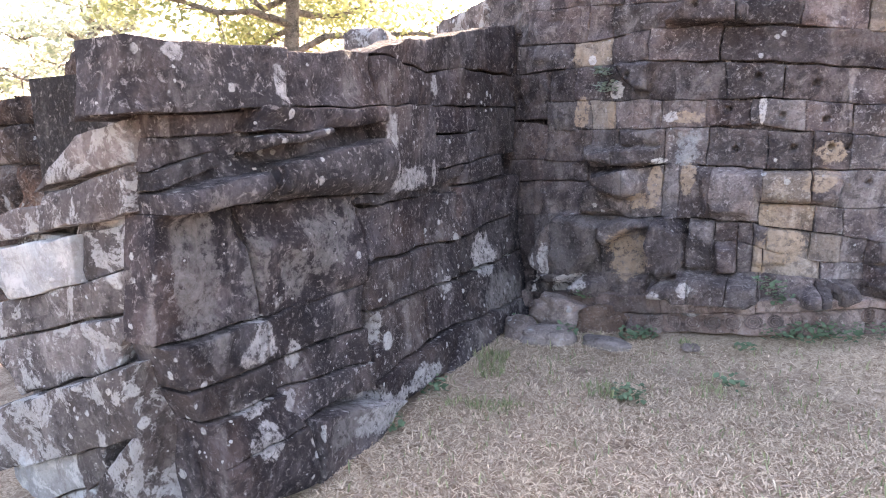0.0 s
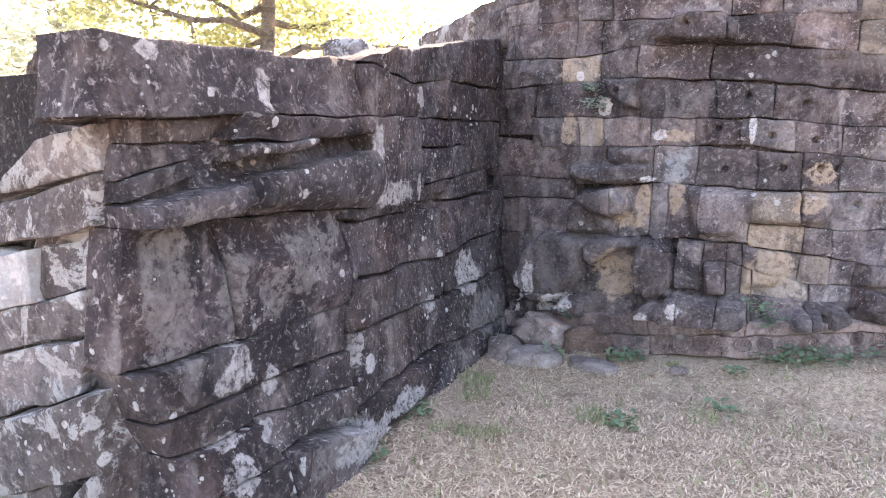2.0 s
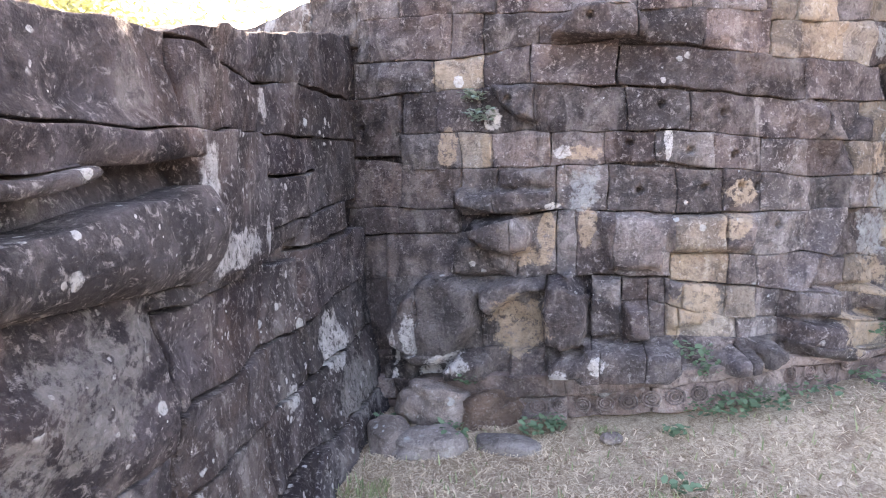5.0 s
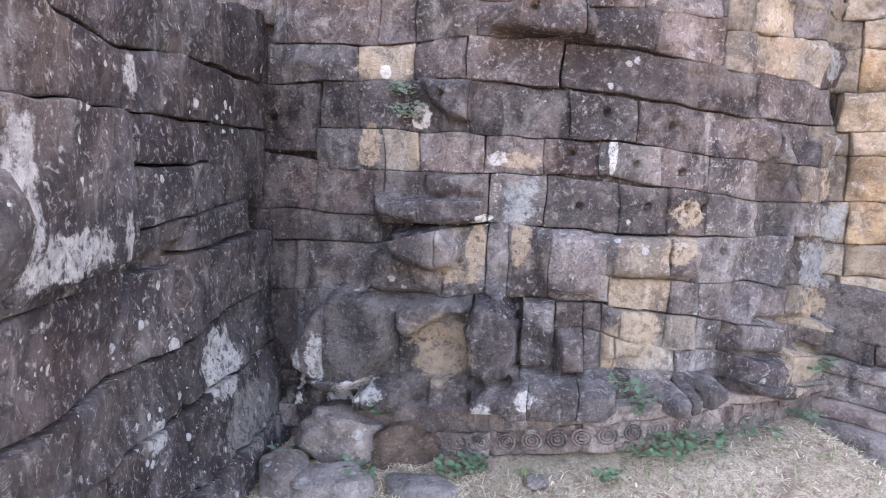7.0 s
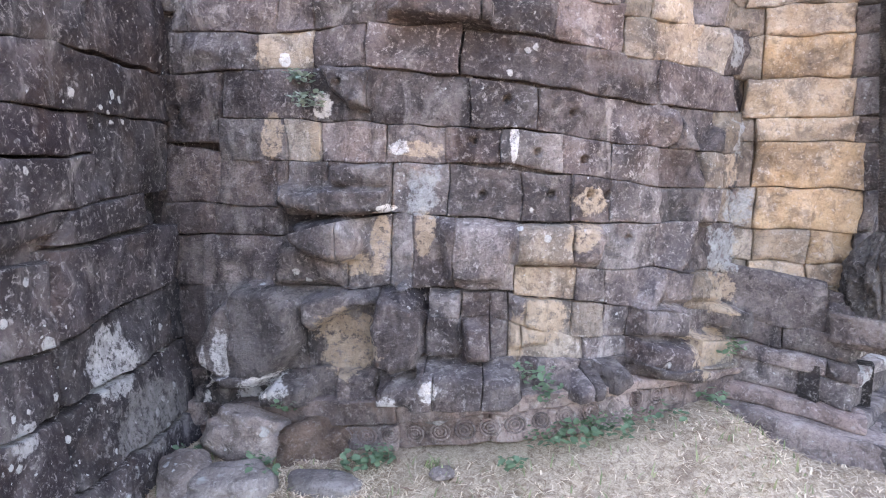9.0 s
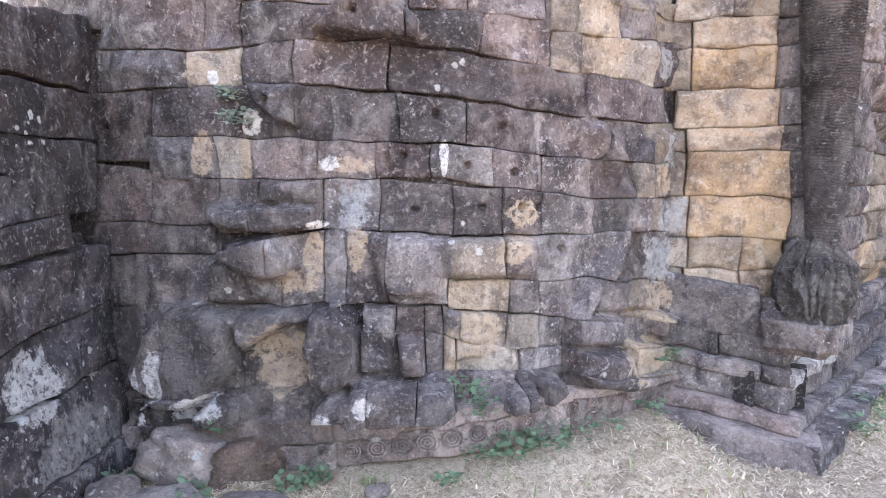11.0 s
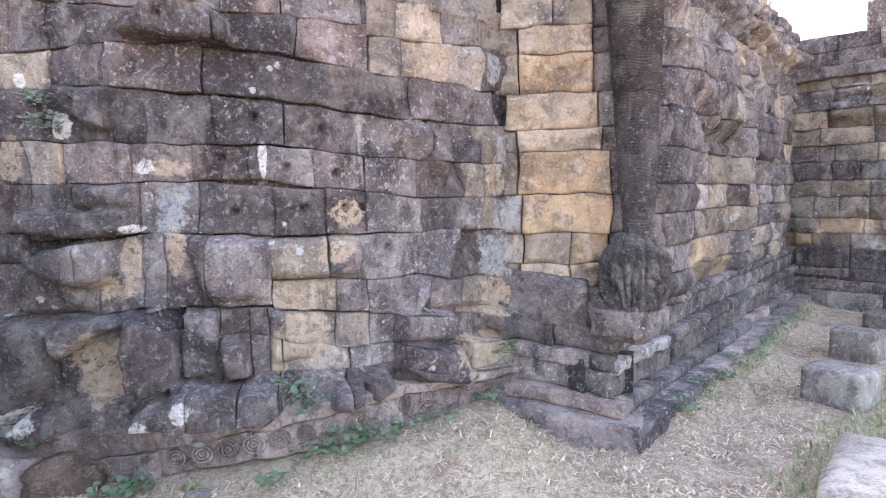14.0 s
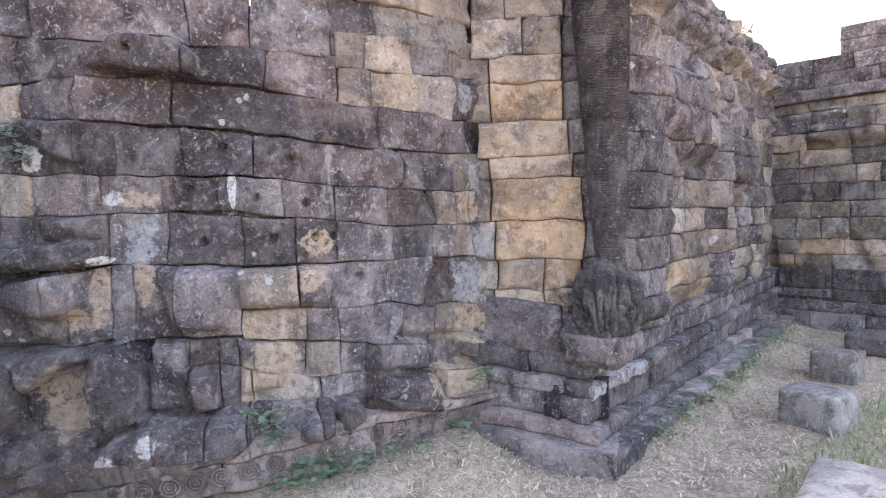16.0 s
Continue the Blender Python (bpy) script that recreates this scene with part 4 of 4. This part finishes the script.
# sloping ledge above the long plinth
for i in range(12):
    stone(base_right, [(0.2 + i * 0.5, 0.66), (0.7 + i * 0.5, 0.66), (0.7 + i * 0.5, 0.74), (0.2 + i * 0.5, 0.74)], "g", -0.16, 0.06, 0.06, depth=0.3)
far_base = wall_of("base_far", solid([(8.35, 4.0), (10.4, 0.9), (10.9, 1.2), (8.8, 4.3)], -0.2, 0.4), Face(straight((8.3, 3.95), (10.35, 0.85))), "stepped base of the projecting wall")
for z0, z1, o in ((-0.1, 0.22, 0.1), (0.22, 0.36, -0.02), (0.36, 0.5, -0.06), (0.5, 0.76, -0.1)):
    masonry(far_base, 0, 3.7, z0, z1, z1 - z0, 0.6, lambda u, v: random.choice("mg"), o)
stone(base_left, [(0.56, 0.6), (0.84, 0.6), (0.84, 0.9), (0.56, 0.93)], "g", -0.19, 0.04, 0.05)
# dark block between plinth and yellow stones
stone(base_left, [(-0.02, 0.74), (0.6, 0.65), (0.56, 0.96), (-0.02, 1.06)], "g", -0.17, 0.03, 0.04, depth=0.45)


# ---- things ----
def thing(name, label, category, at=(0, 0, 0), group=""):
    ob = new(name)
    ob.location = at
    bpy.context.view_layer.update()
    return tagged(ob, label, category, group)


def lathe(rows, sides, shape):
    """rows: (z, radius, x, y); shape(angle, z) scales the radius."""
    bm = bmesh.new()
    rings = []
    for z, r, x, y in rows:
        rings.append([bm.verts.new((x + r * shape(2 * math.pi * i / sides, z) * math.cos(2 * math.pi * i / sides), y + r * shape(2 * math.pi * i / sides, z) * math.sin(2 * math.pi * i / sides), z)) for i in range(sides)])
    for a, b in zip(rings, rings[1:]):
        for i in range(sides):
            k = (i + 1) % sides
            bm.faces.new((a[i], a[k], b[k], b[i]))
    bm.faces.new(rings[0][::-1])
    bm.faces.new(rings[-1])
    return bm


def rough_block(size, seed, wear=0.03, cells=10):
    bm = bmesh.new()
    bmesh.ops.create_cube(bm, size=1)
    bmesh.ops.subdivide_edges(bm, edges=bm.edges[:], cuts=cells, use_grid_fill=True)
    for v in bm.verts:
        c = v.co.copy()
        edge = sorted(abs(q) for q in c)
        corner = max(0, (edge[1] - 0.36) / 0.14) * max(0, (edge[2] - 0.36) / 0.14)
        v.co = Vector((c.x * size[0], c.y * size[1], (c.z + 0.5) * size[2]))
        v.co -= Vector((c.x, c.y, c.z)) * wear * 1.6 * corner
        v.co += Vector((noise.noise(v.co * 5 + Vector((seed, 0, 0))), noise.noise(v.co * 5 + Vector((0, seed, 0))), noise.noise(v.co * 5 + Vector((0, 0, seed))))) * wear * 0.7
        v.co += v.co.normalized() * noise.noise(v.co * 19 + Vector((seed, 2, 0))) * wear * 0.3
    return bm


TRUNK = stone_material("trunk_stone", (0.135, 0.115, 0.115), (0.08, 0.067, 0.07), (0.03, 0.026, 0.03), 0.3, -0.5, -0.3, 0.7)
LOTUS = stone_material("lotus_stone", (0.21, 0.18, 0.16), (0.115, 0.096, 0.09), (0.03, 0.026, 0.028), 0.35, 0.1, 0.3, 1.0)


def trunk_column(x, y):
    col = thing("elephant_trunk_column", "dark carved stone elephant trunk resting on lotus cluster", "column", (x, y, 0.66))
    rows = []
    for i in range(640):
        z = 1.22 + i * 0.0032
        k = min(1, max(0, (z - 1.3) / 1.4))
        rows.append((z, 0.088 + 0.075 * k ** 0.9, x + 0.03 - 0.035 * k, y - 0.012 + 0.014 * k))

    def wrinkle(a, z):
        w = z * 400 + 7 * noise.noise((math.cos(a) * 2.5, math.sin(a) * 2.5, z * 9)) + 2.5 * noise.noise((math.cos(a) * 7, math.sin(a) * 7, z * 20))
        return 1 + 0.045 * math.sin(w) + 0.02 * noise.noise((math.cos(a) * 14, math.sin(a) * 14, z * 60)) + 0.03 * noise.noise((math.cos(a), math.sin(a), z * 2))
    part("trunk", lathe(rows, 72, wrinkle), TRUNK, col, "wrinkled dark stone trunk")
    rows = []
    for i in range(111):
        k = i / 110
        rows.append((0.82 + 0.46 * k, 0.175 * (0.9 + 0.16 * math.sin(math.pi * min(1, k * 1.2)) - 0.48 * max(0, (k - 0.62) / 0.38) ** 1.5), x + 0.01, y))

    def lotus(a, z):
        n1 = noise.noise((math.cos(a) * 2.6, math.sin(a) * 2.6, z * 4.5))
        fold = abs(math.sin(5.5 * a + 3.2 * n1 + 5 * z)) ** 0.55
        leaf = abs(noise.noise((math.cos(a) * 3.5, math.sin(a) * 3.5, z * 14)))
        return 0.82 + 0.3 * fold * (0.9 + 0.5 * n1) + 0.25 * min(0.3, leaf) + 0.06 * noise.noise((math.cos(a) * 6, math.sin(a) * 6, z * 26)) + 0.05 * noise.noise((math.cos(a) * 14, math.sin(a) * 14, z * 40))
    part("lotus_cluster", lathe(rows, 210, lotus), LOTUS, col, "carved lotus leaves gripped by the trunk")
    bm = rough_block((0.4, 0.42, 0.24), 3.3, 0.05, 12)
    bm.transform(pose(x - 0.02, y + 0.04, 0.62, 0, 0, 38))
    part("pedestal", bm, STONE["g"], col, "worn stone pedestal with chipped rim")


trunk_column(4.2, 0.1)


def boulder(size, seed, wear):
    bm = bmesh.new()
    bmesh.ops.create_icosphere(bm, subdivisions=4, radius=0.5)
    for v in bm.verts:
        c = v.co.normalized()
        r = 0.5 * (1 + wear * 2.2 * noise.noise(c * 1.5 + Vector((seed, 0, 0))) + wear * 1.2 * noise.noise(c * 3.4 + Vector((0, seed, 0))) + wear * 0.5 * noise.noise(c * 9 + Vector((0, 0, seed))))
        flat = Vector((math.copysign(abs(c.x) ** 0.75, c.x), math.copysign(abs(c.y) ** 0.75, c.y), math.copysign(abs(c.z) ** 0.7, c.z)))
        v.co = Vector((flat.x * size[0], flat.y * size[1], flat.z * size[2])) * r * 1.05
        v.co.z += size[2] * 0.36
    return bm


def lay(name, size, at, turn, material, label, category, group="", wear=0.03, tilt=(0, 0), cells=10):
    shape = boulder(size, at[0] * 3.1 + at[1], wear * 1.3) if category in ("rock", "mound") else rough_block(size, at[0] * 3.1 + at[1], wear, cells)
    ob = part(name, shape, material)
    if category in ("rock", "mound"):
        at = (at[0], at[1], at[2] + ground_height(at[0], at[1]))
    ob.matrix_world = pose(*at, tilt[0], tilt[1], turn)
    return tagged(ob, label, category, group)


BLOCK = stone_material("block_stone", (0.33, 0.285, 0.25), (0.22, 0.187, 0.165), (0.06, 0.052, 0.05), 0.2, -0.1, 0.1)
PALE_BLOCK = stone_material("pale_block_stone", (0.56, 0.5, 0.43), (0.44, 0.385, 0.33), (0.12, 0.1, 0.09), 0.15, 0.2, 0.2)
lay("stone_block", (0.35, 0.4, 0.31), (5.9, 0.38, -0.04), 25, BLOCK, "squared dark stone block lying in dry grass", "stone block", "fallen blocks", 0.012)
lay("stone_block", (0.34, 0.36, 0.3), (6.98, 1.42, -0.04), 30, BLOCK, "weathered reddish-grey stone block beside the path", "stone block", "fallen blocks", 0.012)
lay("stone_block", (0.85, 0.42, 0.26), (4.97, -0.92, -0.05), 42, PALE_BLOCK, "pale grey long stone block in the grass", "stone block", "fallen blocks", 0.022)
lay("stone_block", (0.55, 0.5, 0.12), (7.35, 0.55, -0.03), 20, PALE_BLOCK, "flat pale stone slab sunk in green grass", "stone slab", "fallen blocks", 0.03)
lay("stone_block", (0.5, 0.4, 0.22), (5.6, -1.05, -0.05), 35, BLOCK, "dark stone block behind the pale one", "stone block", "fallen blocks", 0.04)
lay("stone_block", (0.9, 0.4, 0.26), (8.2, 2.0, -0.03), -58, BLOCK, "stepped dark stone block before the far wall", "stone block", "fallen blocks", 0.04)
lay("stone_stub", (0.5, 0.35, 0.55), (-1.95, 1.15, 2.2), 15, STONE["l"], "broken stone stub standing on the terrace", "stone block", "", 0.05)

ROCK = stone_material("rock_stone", (0.42, 0.36, 0.33), (0.3, 0.25, 0.235), (0.09, 0.075, 0.07), 0.1, 0.0, 0.1)
MUD = stone_material("clay_mound", (0.38, 0.28, 0.23), (0.27, 0.19, 0.155), (0.09, 0.065, 0.055), 0.2, -1, -1, 1.0)
lay("rock", (0.24, 0.3, 0.2), (0.47, -0.42, -0.04), 20, ROCK, "rounded grey rock at the wall's foot", "rock", "rocks in the corner", 0.08, (8, 5))
lay("rock", (0.46, 0.34, 0.3), (0.70, -0.12, -0.03), -15, ROCK, "broad grey rock leaning on the plinth", "rock", "rocks in the corner", 0.09, (-10, 8))
lay("rock", (0.42, 0.26, 0.14), (0.72, -0.48, -0.03), 5, ROCK, "flat grey rock half sunk in earth", "rock", "rocks in the corner", 0.07, (6, -4))
lay("earth_mound", (0.44, 0.36, 0.3), (1.06, -0.1, -0.08), 12, MUD, "crumbly red-brown mound of earth", "mound", "", 0.12, cells=14)
lay("rock", (0.36, 0.18, 0.08), (1.18, -0.46, -0.02), -12, ROCK, "low flat reddish rock in the ground", "rock", "rocks in the corner", 0.05)
lay("rock", (0.12, 0.09, 0.05), (1.75, -0.42, 0.0), 25, ROCK, "small pale stone on bare earth", "rock", "", 0.03, cells=4)


# ---- grass and weeds ----
def leaf_material(name, c0, c1, glow=0.35):
    m, n, l, p = base_material(name)
    isle = n.new("ShaderNodeNewGeometry").outputs["Random Per Island"]
    l.new(blend(n, l, isle, c0, c1), p.inputs["Base Color"])
    p.inputs["Roughness"].default_value = 0.6
    if glow:
        tr = n.new("ShaderNodeBsdfTranslucent")
        l.new(blend(n, l, isle, c0, c1), tr.inputs["Color"])
        mx = n.new("ShaderNodeMixShader")
        mx.inputs[0].default_value = glow
        l.new(p.outputs[0], mx.inputs[1])
        l.new(tr.outputs[0], mx.inputs[2])
        l.new(mx.outputs[0], n["Material Output"].inputs["Surface"])
    return m


STRAW = leaf_material("straw", (0.28, 0.19, 0.12), (0.92, 0.79, 0.62), 0.2)
GRASS = leaf_material("green_grass", (0.2, 0.25, 0.12), (0.42, 0.44, 0.24), 0.3)
WEED = leaf_material("weed_leaf", (0.1, 0.17, 0.1), (0.2, 0.3, 0.18), 0.3)


def blades(name, spots, material, label, long=(0.04, 0.1), lie=0.8, wide=0.0035):
    """Bent blades at the given places, in one mesh."""
    verts, faces = [], []
    for x, y in spots:
        z, a, ln = ground_height(x, y), random.uniform(0, 6.283), random.uniform(*long)
        tip = (1 - 0.3 * random.random() ** 2) * lie if lie > 0.9 else random.uniform(0.2, 1.0) * lie
        dx, dy, w = math.cos(a), math.sin(a), wide * random.uniform(0.6, 1.4)
        k = len(verts)
        for f, s in ((0, 1), (0.5, 0.85), (1, 0.15)):
            run = ln * f * math.sin(tip * 1.5)
            up = ln * (f * math.cos(tip * 1.52) - 0.3 * f * f * tip) + 0.004 + 0.03 * f * (1 - f)
            for side in (-1, 1):
                verts.append((x + dx * run - dy * w * s * side, y + dy * run + dx * w * s * side, z + max(up, 0.004)))
        faces += [(k, k + 1, k + 3, k + 2), (k + 2, k + 3, k + 5, k + 4)]
    me = bpy.data.meshes.new(name)
    me.from_pydata(verts, [], faces)
    me.materials.append(material)
    return tagged(new(name, me), label, "grass", kind="stuff")


def inside(x, y):
    """Open ground: clear of walls and plinths."""
    if x < 0.36 or y > bow(min(x, 3.5)) - 0.2:
        if not (x > 4.1 and y < -0.16 + (x - 4.1) * 0.915):
            return False
    if x > 3.2 and y > 0.26 - (x - 3.4) * 0.57 and y > -0.16 + (x - 4.1) * 0.915:
        return False
    return True


rg = random.Random(5)


def scatter(n, x0, x1, y0, y1, keep):
    out = []
    while len(out) < n:
        x, y = rg.uniform(x0, x1), rg.uniform(y0, y1)
        if inside(x, y) and rg.random() < keep(x, y):
            out.append((x, y))
    return out


def patchy(scale, seed, lo, hi):
    return lambda x, y: min(1, max(0.04, (noise.noise((x * scale, y * scale, seed)) - lo) / (hi - lo)))


blades("dry_grass", scatter(80000, 0.36, 4.6, -4.2, 0.4, lambda x, y: patchy(1.7, 3, -0.7, 0.15)(x, y) * (0.25 if x > 1.5 and y > -0.8 else 1)), STRAW, "trampled straw-dry grass blades on the earth", (0.03, 0.085), 1.0, 0.003)
blades("dry_grass", scatter(42000, 4.1, 9.5, -3.5, 4.0, patchy(1.3, 6, -0.5, 0.2)), STRAW, "trampled straw-dry grass along the receding wall", (0.03, 0.075), 1.0, 0.003)
blades("green_grass", scatter(2600, 0.36, 3.6, -3.6, 0.2, lambda x, y: (1 if x < 2 else 0.15) if noise.noise((x * 2.6, y * 2.6, 9)) > 0.38 else 0.05), GRASS, "thin green grass tufts among straw", (0.03, 0.08), 0.6)
blades("green_grass", scatter(22000, 4.6, 9.5, -2.6, 3.2, lambda x, y: 1 if y + 0.25 * noise.noise((x * 3, y * 3, 4)) < (x - 5.2) * 0.6 - 0.2 else 0.03), GRASS, "fresh green grass round the fallen blocks", (0.03, 0.09), 0.75, 0.004)
blades("green_grass", scatter(700, 4.6, 9.2, -0.2, 4.2, lambda x, y: 1 if y > (x - 4.1) * 0.915 - 0.42 else 0.0), GRASS, "green grass at the foot of the plinth", (0.03, 0.08), 0.7, 0.004)


FERN = leaf_material("fern_leaf", (0.22, 0.28, 0.22), (0.36, 0.43, 0.35), 0.3)


def weed(x, y, spread, count_, z=None, group="weeds", label="low green weed with rounded leaves"):
    bm = bmesh.new()
    for i in range(round(count_ * 1.3)):
        a, r, h = rg.uniform(0, 6.283), spread * math.sqrt(rg.random()), rg.uniform(0.02, 0.05 + spread * 0.45)
        size, b, up = rg.uniform(0.009, 0.025), rg.uniform(0, 6.283), rg.uniform(-0.3, 0.6)
        m = Matrix.Translation((r * math.cos(a), r * math.sin(a), h)) @ Euler((up, rg.uniform(-0.5, 0.5), b)).to_matrix().to_4x4()
        ring = [bm.verts.new(m @ Vector(q)) for q in ((0, -size, 0), (size * 0.7, -size * 0.3, size * 0.15), (size * 0.55, size * 0.6, size * 0.12), (0, size * 1.15, -size * 0.1), (-size * 0.55, size * 0.6, size * 0.12), (-size * 0.7, -size * 0.3, size * 0.15))]
        bm.faces.new((ring[0], ring[1], ring[2], ring[3]))
        bm.faces.new((ring[0], ring[3], ring[4], ring[5]))
    at = (x, y, ground_height(x, y) if z is None else z)
    ob = thing("weed", label, "plant", at, group)
    leaves = part("leaves", bm, FERN if "fern" in label else WEED)
    leaves.parent = ob
    tagged(leaves, kind="stuff")
    return ob


for x, y, r, k in ((0.80, -0.3, 0.07, 26), (1.34, -0.35, 0.1, 40), (1.52, -1.27, 0.1, 50), (0.40, -1.66, 0.1, 46), (0.42, -2.2, 0.07, 22), (2.04, -0.83, 0.09, 24), (0.42, -0.2, 0.08, 34), (0.87, -0.42, 0.08, 34), (1.43, -0.3, 0.08, 36), (2.1, -0.42, 0.08, 18),
                   (2.3, -0.27, 0.13, 60), (2.44, -0.24, 0.14, 80), (2.6, -0.21, 0.14, 80), (2.8, -0.16, 0.1, 30), (3.0, -0.1, 0.08, 16), (3.3, 0.1, 0.09, 30)):
    weed(x, y, r, k)
for x, z, r, k in ((0.93, 0.28, 0.09, 40), (2.2, 0.5, 0.12, 44), (2.28, 0.42, 0.08, 24), (3.42, 0.52, 0.1, 44)):
    weed(x, bow(x) - 0.15, r, k, z, "weeds on the wall", "green weed rooted in a joint of the wall")
weed(1.02, bow(1.02) - 0.04, 0.1, 70, 1.86, "weeds on the wall", "pale fern hanging from a wall joint")
weed(0.98, bow(0.98) - 0.03, 0.08, 50, 1.98, "weeds on the wall", "pale fern hanging from a wall joint")
for i in range(9):
    weed(4.62 + i * 0.33, 0.2 + i * 0.305 + rg.uniform(-0.05, 0.05), rg.uniform(0.08, 0.16), 40)


# ---- trees beyond the terrace ----
LEAF = leaf_material("tree_leaf", (0.2, 0.24, 0.11), (0.42, 0.44, 0.21), 0.42)
# pale veil of haze and backlight mixed into the far leaves' base colour
HAZED_LEAF = leaf_material("hazed_tree_leaf", (0.3, 0.36, 0.26), (0.5, 0.54, 0.42), 0.5)
BARK = stone_material("bark", (0.36, 0.32, 0.27), (0.25, 0.22, 0.19), (0.05, 0.045, 0.04), 0.3, -1, -1, 1.0)


def limb(bm, points, r0, r1, sides=8):
    rings = []
    for i, p in enumerate(points):
        d = (points[min(i + 1, len(points) - 1)] - points[max(i - 1, 0)]).normalized()
        side = d.cross(Vector((0.3, 0.9, 0.1))).normalized()
        up = side.cross(d)
        r = r0 + (r1 - r0) * i / (len(points) - 1)
        rings.append([bm.verts.new(p + (side * math.cos(6.283 * k / sides) + up * math.sin(6.283 * k / sides)) * r) for k in range(sides)])
    for a, b in zip(rings, rings[1:]):
        for k in range(sides):
            bm.faces.new((a[k], a[(k + 1) % sides], b[(k + 1) % sides], b[k]))


def tree(x, y, base, tall, first, spread, leaves, leaf_size, material, label, seed, girth=0.25):
    r = random.Random(seed)
    top = thing("tree", label, "tree", (x, y, base), "trees beyond the terrace")
    bm = bmesh.new()
    stem = [Vector((x + 0.15 * math.sin(i * 0.9 + seed), y + 0.1 * math.cos(i + seed), base + tall * 0.75 * i / 8)) for i in range(9)]
    limb(bm, stem, girth, girth * 0.3, 12)
    tips = []
    for i in range(13):
        k = first + (0.72 - first) * i / 12
        start = Vector((x, y, base + tall * k))
        a = i * 2.4 + r.uniform(-0.4, 0.4)
        reach = spread * r.uniform(0.65, 1.0) * (1.1 - 0.5 * (k - first) / (0.75 - first + 0.01))
        pts = [start]
        for j in range(1, 6):
            f = j / 5
            pts.append(start + Vector((math.cos(a) * reach * f, math.sin(a) * reach * f, tall * 0.05 * f + 0.25 * math.sin(f * 5 + i))) + Vector((r.uniform(-1, 1), r.uniform(-1, 1), r.uniform(-1, 1))) * 0.14)
        limb(bm, pts, girth * 0.36, 0.02, 6)
        for j in range(2, 6):
            for _ in range(3):
                tip = pts[j] + Vector((r.gauss(0, 0.6), r.gauss(0, 0.6), r.gauss(0.0, 0.45))) * spread * 0.22
                limb(bm, [pts[j], (pts[j] + tip) / 2 + Vector((0, 0, 0.08)), tip], 0.03, 0.008, 4)
                tips.append(tip)
    part("trunk", bm, BARK, top)
    verts, faces = [], []
    for i in range(leaves):
        c = tips[r.randrange(len(tips))] + Vector((r.gauss(0, 1), r.gauss(0, 1), r.gauss(0, 0.7))) * spread * 0.085
        q = Euler((r.uniform(-1.2, 1.2), r.uniform(-1.2, 1.2), r.uniform(0, 6.28))).to_matrix()
        s = leaf_size * r.uniform(0.6, 1.3)
        k = len(verts)
        verts += [tuple(c + q @ Vector(v) * s) for v in ((0, -1, 0), (0.5, 0, 0.12), (0, 1, 0), (-0.5, 0, 0.12))]
        faces.append((k, k + 1, k + 2, k + 3))
    me = bpy.data.meshes.new("crown")
    me.from_pydata(verts, [], faces)
    me.materials.append(material)
    crown = new("crown", me)
    crown.parent, crown.matrix_parent_inverse = top, top.matrix_world.inverted()


tree(-9.6, 8.5, 0.0, 11.5, 0.33, 5.2, 16000, 0.1, LEAF, "spreading leafy tree with pale trunk behind the terrace", 2, 0.3)
tree(-17.5, 8.0, 0.0, 8.5, 0.3, 3.6, 4500, 0.12, HAZED_LEAF, "distant grey-green tree with haze painted into its leaf colour", 5)
tree(-21.0, 5.2, 0.0, 6.5, 0.3, 2.4, 3000, 0.12, HAZED_LEAF, "distant grey-green tree with haze painted into its leaf colour", 8)
tree(-14.0, 13.5, 0.0, 10.0, 0.3, 4.0, 4500, 0.12, HAZED_LEAF, "distant grey-green tree with haze painted into its leaf colour", 12)
tree(12.4, 13.2, 0.0, 8.6, 0.3, 2.6, 7000, 0.09, HAZED_LEAF, "light green tree rising over the wall", 9)


# ---- fallen leaves and chips on the ground ----
def litter(n):
    verts, faces = [], []
    for x, y in scatter(n, 0.4, 6.5, -4.0, 1.5, lambda x, y: 1):
        z, a, s = ground_height(x, y) + 0.012, rg.uniform(0, 6.283), rg.uniform(0.012, 0.032)
        c, d, k = math.cos(a) * s, math.sin(a) * s, len(verts)
        verts += [(x - c, y - d, z), (x + d * 0.4, y - c * 0.4, z + rg.uniform(0, 0.012)), (x + c, y + d, z + rg.uniform(0, 0.015)), (x - d * 0.4, y + c * 0.4, z + rg.uniform(0, 0.012))]
        faces.append((k, k + 1, k + 2, k + 3))
    me = bpy.data.meshes.new("fallen_leaves")
    me.from_pydata(verts, [], faces)
    me.materials.append(leaf_material("dead_leaf", (0.2, 0.12, 0.08), (0.62, 0.5, 0.4), 0.1))
    tagged(new("fallen_leaves", me), "scattered dry brown leaves on the ground", "leaves", kind="stuff")


litter(700)
